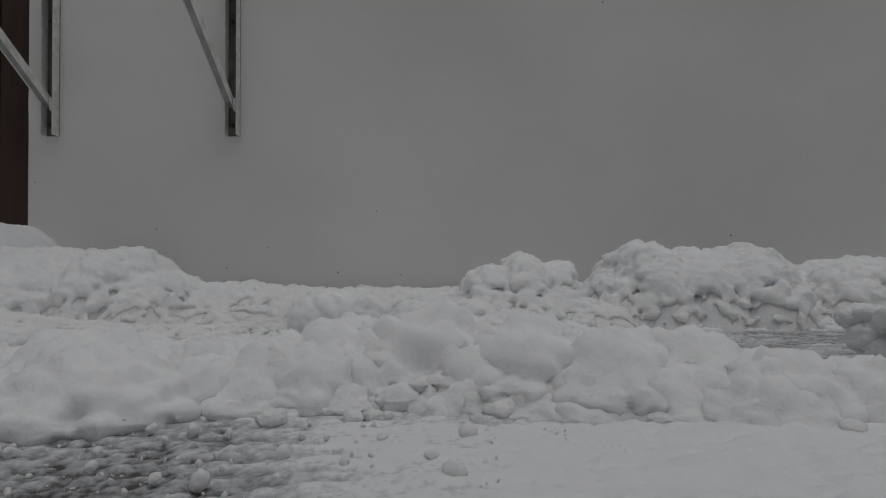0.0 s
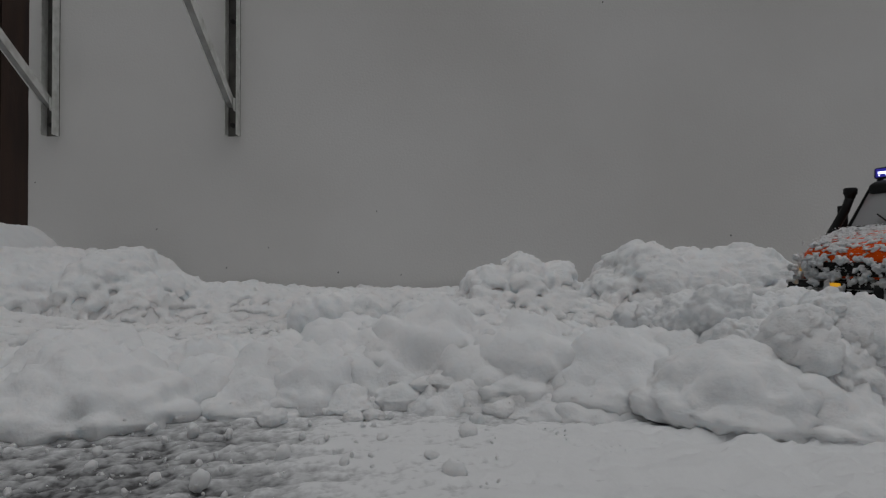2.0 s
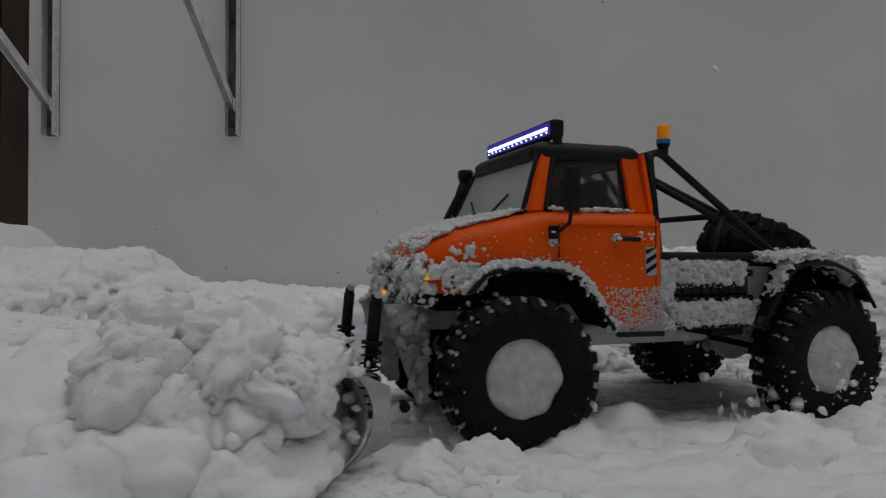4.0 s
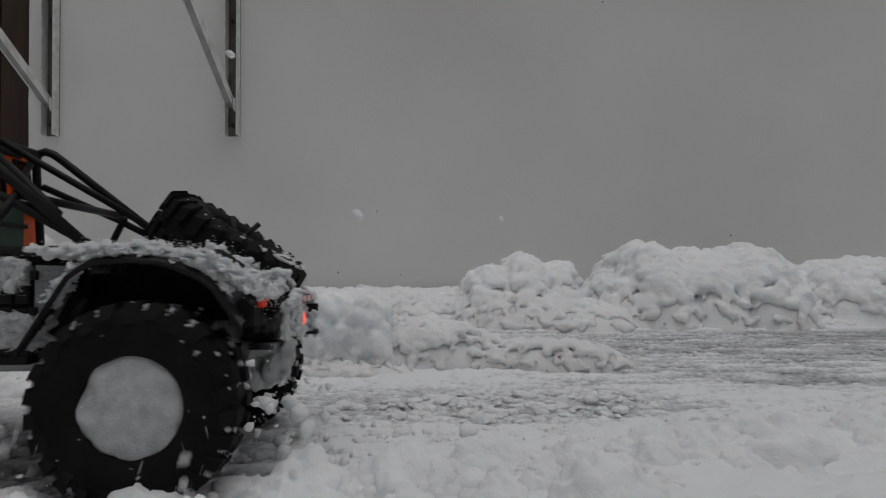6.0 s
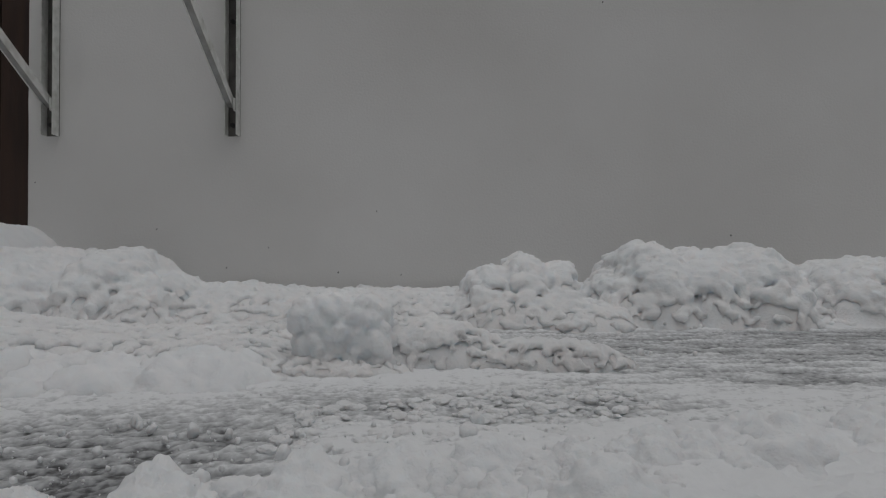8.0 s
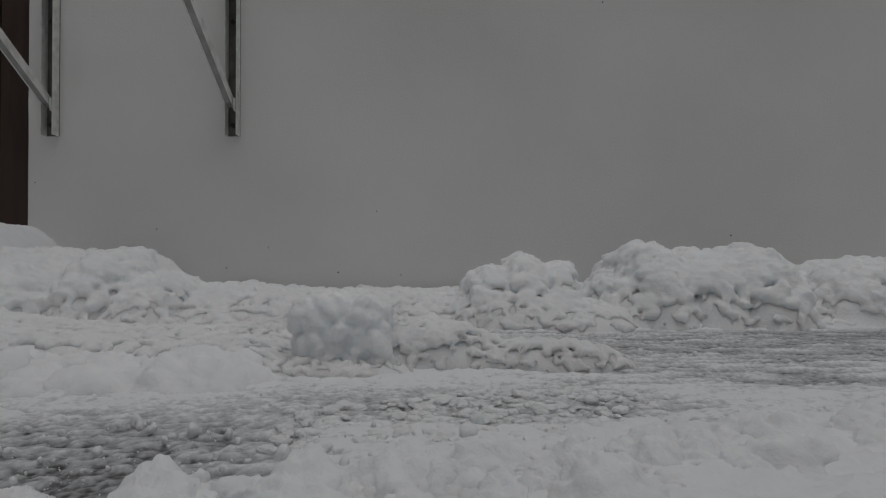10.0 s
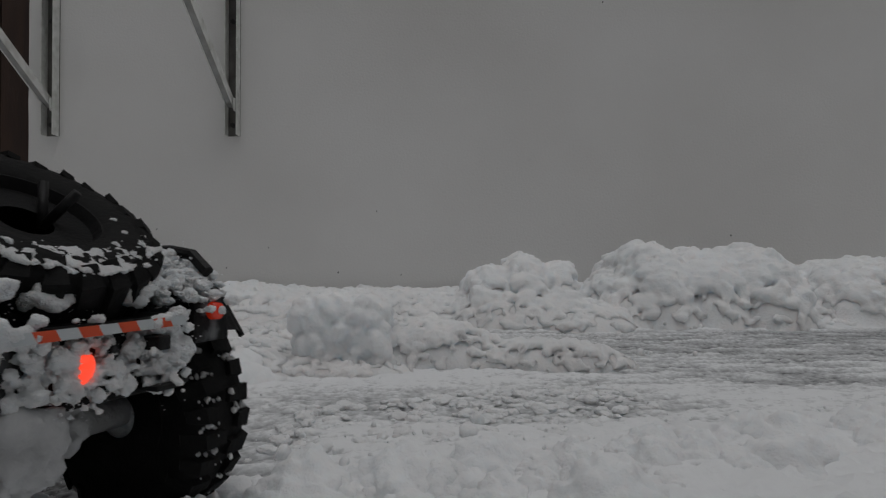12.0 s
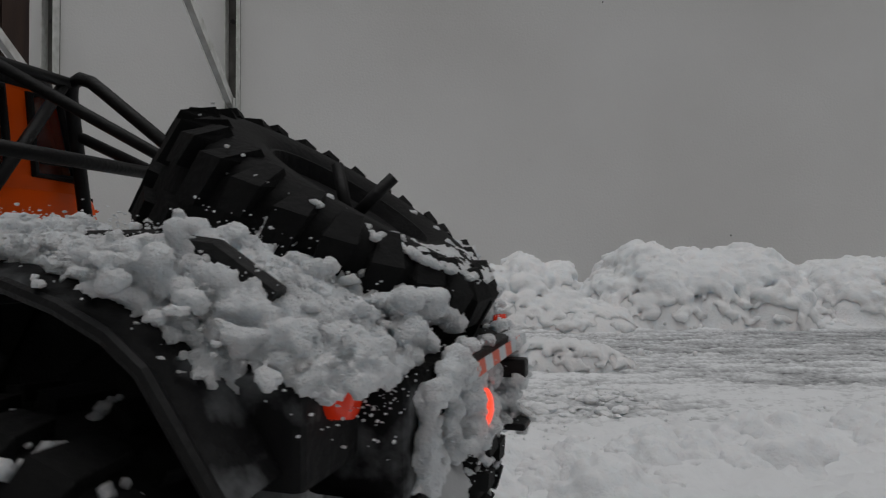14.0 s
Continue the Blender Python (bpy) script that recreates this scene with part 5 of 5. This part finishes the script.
def lump(x, y, z, r, kinds=LUMPS, name="snow_lump", label="loose lump of white snow", group="lumps of loose snow"):
    ob = new(name, kinds[int(rng.integers(len(kinds)))])
    ob.scale = (r, r, r)
    ob.location = (x, y, z)
    return tagged(ob, label, "snow lump", group)


BLADE = 0.300


def meet_time(x, y, r):
    """When the blade reaches a place, and where along the blade."""
    for k in range(0, 90):
        p = drive_at(k * 0.1).inverted() @ Vector((x, y, 0))
        if p.x < BLADE + 0.55 * r:
            return k * 0.1, p.y
    return None, 0


def shoved(x, y, z, r, rest=None, leave=0.0, kinds=LUMPS, name="snow_lump", label="loose lump of white snow", group="lumps of loose snow"):
    """A lump that the blade picks up and carries along; it is left at rest once leave seconds have come."""
    ob = lump(x, y, z, r, kinds, name, label, group)
    turn = rng.uniform(0, 360)
    low = kinds is HEAPS or kinds is LOWS
    tilt0 = rng.uniform(-14, 14, 2) * (0.2 if low else 1.0)
    roll = 0.12 if low else 1.0
    tc, side = meet_time(x, y, r)
    start = pose(x, y, z, *tilt0, turn)
    if tc is None or tc > 7.4 or side > 0.16 or side < -0.26:
        ob.rotation_euler = start.to_euler()
        if kinds is HEAPS and x < 0:
            ob.location.z -= 0.26 * r
        return
    tc = max(tc, 0.3)
    if rest is not None:
        leave = max(leave, tc + 0.25)
    rows = [(0.0, start)] + ([(tc - 0.2, start)] if tc > 0.45 else []) + [(tc - 0.1, start)]
    lx, lz = BLADE + (0.75 if low else 0.5) * r + rng.uniform(0, 0.12), 0.02 * rng.random() if low else 0.3 * r + rng.uniform(0, 0.07)
    ly = max(-0.13, min(0.12, side)) + rng.uniform(-0.02, 0.02)
    first = drive_at(tc).inverted() @ Vector((x, y, 0))
    t, m = tc, start
    stop = leave - 0.2 if rest is not None else 7.6
    while t < stop:
        t += 0.3
        u = min(1.0, (t - tc) / 1.0)
        u = u * u * (3 - 2 * u)
        q = drive_at(t) @ Vector((first.x + (lx - first.x) * u, first.y + (ly - first.y) * u, 0))
        m = pose(q.x, q.y, z + (max(lz, z) - z) * u, tilt0[0] + 35 * u * roll, tilt0[1] + 20 * u * roll, turn + 30 * u)
        rows.append((t, m))
    if rest is not None:
        m = pose(rest[0], rest[1], rest[2], *tilt0, turn + 70)
        t += 0.3
        rows.append((t, m))
    rows += [(t + 0.1, m), (14.0, m)]
    MOVED.append((ob, rows))


def heap(x, y, r, z=0.0):
    shoved(x, y, z, r, kinds=HEAPS, name="snow_mound", label="soft rounded heap of loose snow on the lane", group="heaps of loose snow")


def build_loose_snow():
    # the big heap across the lane: broad low heaps first, rounded lumps on top
    for x, y, r, z in ((-0.10, 0.785, 0.105, 0.012), (0.00, 0.775, 0.115, 0.018), (0.10, 0.750, 0.115, 0.014), (0.19, 0.715, 0.105, 0.008), (0.27, 0.685, 0.095, 0.004), (0.35, 0.660, 0.090, 0.002),
                       (0.43, 0.645, 0.085, 0.0), (0.52, 0.650, 0.085, -0.002), (0.61, 0.665, 0.085, -0.002), (0.70, 0.685, 0.085, -0.002), (0.79, 0.705, 0.085, -0.002), (-0.05, 0.735, 0.090, 0.004), (0.06, 0.715, 0.095, 0.002), (0.15, 0.680, 0.085, 0.0),
                       (-0.17, 0.755, 0.085, 0.0), (0.23, 0.650, 0.075, 0.0), (0.31, 0.625, 0.070, 0.0), (0.02, 0.690, 0.070, -0.004), (0.11, 0.655, 0.065, -0.004), (0.42, 0.600, 0.060, -0.004)):
        heap(x, y, r, z)
    for x, y, z, r in ((-0.03, 0.79, 0.060, 0.042), (0.03, 0.785, 0.066, 0.040), (0.09, 0.765, 0.056, 0.040), (0.145, 0.735, 0.050, 0.036), (0.05, 0.745, 0.052, 0.036), (-0.07, 0.77, 0.048, 0.036), (0.20, 0.70, 0.036, 0.030), (0.30, 0.65, 0.028, 0.026), (0.26, 0.67, 0.034, 0.024)):
        shoved(x, y, z, r)
    for k in range(30):
        x = rng.uniform(-0.18, 0.5)
        shoved(x, 0.690 - 0.105 * float(smooth(-0.1, 0.4, np.array(x))) + rng.uniform(-0.035, 0.03), 0.002, rng.uniform(0.005, 0.011), kinds=SMALL)
    # the layer on the left that ends towards the camera
    for k in range(44):
        x = -1.0 + 0.86 * (k + rng.random()) / 44
        heap(x, 0.665 + 0.15 * ((k * 7) % 11) / 11 - 0.02 * (x + 0.5) + rng.uniform(-0.02, 0.02), rng.uniform(0.070, 0.098), rng.uniform(-0.006, 0.006))
    for k in range(26):
        shoved(rng.uniform(-0.80, -0.05), rng.uniform(0.590, 0.66), 0.002, rng.uniform(0.005, 0.011), kinds=SMALL)
    # what already lies before the blade
    for k in range(40):
        q = drive_at(0.6) @ Vector((BLADE + rng.uniform(0.03, 0.19), rng.uniform(-0.145, 0.145), 0))
        shoved(q.x, q.y, rng.uniform(0.0, 0.060), rng.uniform(0.026, 0.044))
    for k in range(90):
        q = drive_at(0.6) @ Vector((BLADE + rng.uniform(0.02, 0.24), rng.uniform(-0.15, 0.17), 0))
        shoved(q.x, q.y, rng.uniform(0.015, 0.080), rng.uniform(0.012, 0.028), kinds=SMALL)
    # windrow that the near end of the blade leaves
    for k in range(230):
        t = 1.7 + 4.9 * (k + rng.random()) / 230
        m = drive_at(t)
        e = m @ Vector((BLADE - 0.03, 0.140 + rng.uniform(-0.010, 0.085), 0))
        r = 0.007 + 0.015 * rng.random() ** 1.3
        if t < 3.6:
            s = m @ Vector((BLADE + rng.uniform(0.10, 0.25), rng.uniform(-0.05, 0.06), 0))
            s.y = max(s.y, rng.uniform(0.65, 0.72))
        else:
            s = Vector((rng.uniform(-0.12, 0.30), rng.uniform(0.70, 0.78), 0))
        big = k % 3 == 0
        r *= 1.9 if big else 0.62
        shoved(s.x, s.y, 0.1 * r, r, (e.x, e.y, 0.0), t, LOWS if big else SMALL, "snow_mound" if big else "snow_lump",
               "crumbly heap of snow in the windrow" if big else "loose lump of snow in the windrow", "heaps of loose snow" if big else "lumps of loose snow")
    # the end of the windrow, where the truck swings out towards the camera
    for k in range(80):
        t = 5.2 + 1.6 * (k + rng.random()) / 80
        e = drive_at(t) @ Vector((BLADE - 0.03, 0.135 + rng.uniform(-0.005, 0.06), 0))
        s = Vector((rng.uniform(-0.12, 0.30), rng.uniform(0.70, 0.78), 0))
        r = 0.016 + 0.018 * rng.random()
        shoved(s.x, s.y, 0.1 * r, r, (e.x, e.y, 0.0), t, LOWS, "snow_mound", "crumbly heap of snow in the windrow", "heaps of loose snow")
    # crumbs that never move
    for k in range(90):
        x, y = rng.uniform(-0.75, 0.05), rng.uniform(0.36, 0.60)
        r = 0.0022 + 0.006 * rng.random() ** 4
        lump(x, y, 0.3 * r + 0.001, r, CRUMBS, "snow_crumb", "small crumb of snow on the slush", "crumbs of snow").rotation_euler = tuple(rng.uniform(0, 6, 3))


def build_spray():
    """Handfuls of crumbs that the wheels fling up and back."""
    for k in range(560):
        t0 = rng.uniform(3.0, 6.1) if k < 360 else rng.uniform(6.1, 6.95)
        m = drive_at(t0)
        if k < 360:
            wx, wy = ((-0.156, 0.0975), (-0.156, -0.0975), (0.156, 0.0975))[int(rng.choice(3, p=(0.7, 0.1, 0.2)))]
            p = m @ Vector((wx + rng.uniform(-0.06, 0.22), wy + rng.normal(0.0, 0.03), 0))
        else:
            p = m @ Vector((-0.156 + rng.uniform(-0.17, 0.04), rng.uniform(-0.12, 0.16), 0))
        back = m.to_3x3() @ Vector((-rng.uniform(-0.25, 0.40), rng.normal(0, 0.15), 0))
        r = rng.uniform(0.016, 0.036)
        up = rng.uniform(0.85, 1.45)
        air = 2 * up / 9.8
        z0 = -1.25 * r
        a = rng.uniform(0, 360, 3)
        ob = lump(p.x, p.y, z0, r, SPRAYS, "snow_spray", "handful of snow crumbs flung up by a wheel", "sprays of snow")
        ob["kind"] = "stuff"
        rows = [(0.0, pose(p.x, p.y, z0, *a)), (t0 - 0.1, pose(p.x, p.y, z0, *a)), (t0, pose(p.x, p.y, z0, *a))]
        n = 5
        for i in range(1, n + 1):
            dt = air * i / n
            q = p + back * dt
            rows.append((t0 + dt, pose(q.x, q.y, max(z0, z0 + up * dt - 4.9 * dt * dt), *(a + 50 * i / n))))
        rows += [(t0 + air + 0.1, rows[-1][1]), (14.0, rows[-1][1])]
        clean = [rows[0]]
        for row in rows[1:]:
            if frame(row[0]) > frame(clean[-1][0]):
                clean.append(row)
        MOVED.append((ob, clean))


def build_slush():
    """Flat clods that slip under the blade and are strewn over the lane behind the rear wheels."""
    for k in range(420):
        e = Vector((rng.uniform(-0.14, 0.22), rng.uniform(0.50, 0.74), 0))
        r = 0.0025 + 0.0055 * rng.random() ** 2
        s = Vector((rng.uniform(-0.12, 0.30), rng.uniform(0.70, 0.78), 0))
        tc, side = meet_time(s.x, s.y, r)
        gone = next((0.1 * i for i in range(40, 76) if (drive_at(0.1 * i).inverted() @ e).x < -0.215), None)
        if tc is None or gone is None or gone < tc + 1.0:
            continue
        q = drive_at(gone).inverted() @ e
        if abs(q.y) > 0.145:
            continue
        ob = lump(s.x, s.y, 0.0, r, SMALL, "slush_clod", "crumbling clod of slush strewn on the ploughed lane", "clods of slush")
        ob.scale = (r * rng.uniform(1.0, 1.4), r, 0.8 * r)
        turn = rng.uniform(0, 360)
        at = pose(s.x, s.y, 0.0, 0, 0, turn)
        rows = [(0.0, at), (tc - 0.1, at)]
        lx, t = BLADE + rng.uniform(0.03, 0.09), tc + 0.2
        while t < gone - 0.55:
            c = drive_at(t) @ Vector((lx, q.y * 0.8, 0))
            rows.append((t, pose(c.x, c.y, 0.006, 0, 0, turn)))
            t += 0.3
        c = drive_at(gone - 0.25) @ Vector((0.02, q.y, 0))
        rows.append((gone - 0.25, pose(c.x, c.y, 0.018, 14, 8, turn + 20)))
        rest = pose(e.x, e.y, 0.0, 0, 0, turn + 40)
        rows += [(gone, rest), (gone + 0.1, rest), (14.0, rest)]
        MOVED.append((ob, rows))


def build_flakes():
    """A few wet flakes that sink slowly past the wall."""
    for t0, x, y, z, r in ((5.0, 0.335, 1.0, 0.248, 0.0075), (5.5, 0.228, 1.0, 0.350, 0.0070), (6.0, -0.133, 1.0, 0.216, 0.0085), (6.5, -0.335, 1.0, 0.220, 0.0060), (7.5, -0.526, 1.0, 0.298, 0.0085), (6.0, 0.09, 1.0, 0.21, 0.004), (4.3, 0.42, 1.0, 0.295, 0.005), (5.5, 0.35, 1.0, 0.215, 0.005)):
        ob = lump(x, y, z, r, CRUMBS, "snowflake", "small wet snowflake sinking through the air", "falling flakes")
        walk(ob, [(0.0, pose(x + 0.02, y, z + 0.35 * t0, 20, 0, 0)), (t0, pose(x, y, z, 50, 40, 20)), (t0 + z / 0.35, pose(x - 0.03, y, 0.0, 90, 80, 40)), (max(14.0, t0 + z / 0.35 + 0.5), pose(x - 0.03, y, 0.0, 90, 80, 40))])


# ---- wheel turn: seconds and degrees; steering in degrees ----
def rolled():
    out, total, last = [(0.0, 0.0)], 0.0, drive_at(0.0)
    for k in range(1, 71):
        t = 0.2 * k
        m = drive_at(t)
        d = last.inverted() @ m.translation
        total += math.degrees(d.x / 0.0635) * (1.12 if d.x > 0 else 1.0)
        out.append((t, total))
        last = m
    return out


STEER = [(0.0, 0.0), (3.5, -2.0), (4.3, -6.0), (4.5, -11.0), (5.0, -18.0), (6.5, -16.0), (8.0, -6.0), (9.5, 6.0), (12.0, 8.0), (14.0, 4.0)]


def motions():
    walk(truck, [(r[0], truck_pose(*r[1:])) for r in DRIVE])
    turns = rolled()
    for ob, place, front in WHEELS:
        rows = []
        for t, a in turns:
            st = float(np.interp(t, [s[0] for s in STEER], [s[1] for s in STEER])) if front else 0.0
            rows.append((t, pose(*place, 0, 0, st) @ Matrix.Rotation(radians(a), 4, "Y")))
        walk(ob, rows)
    for ob, rows in MOVED:
        walk(ob, rows)
    build_flakes()


build_loose_snow()
build_slush()
build_spray()
motions()
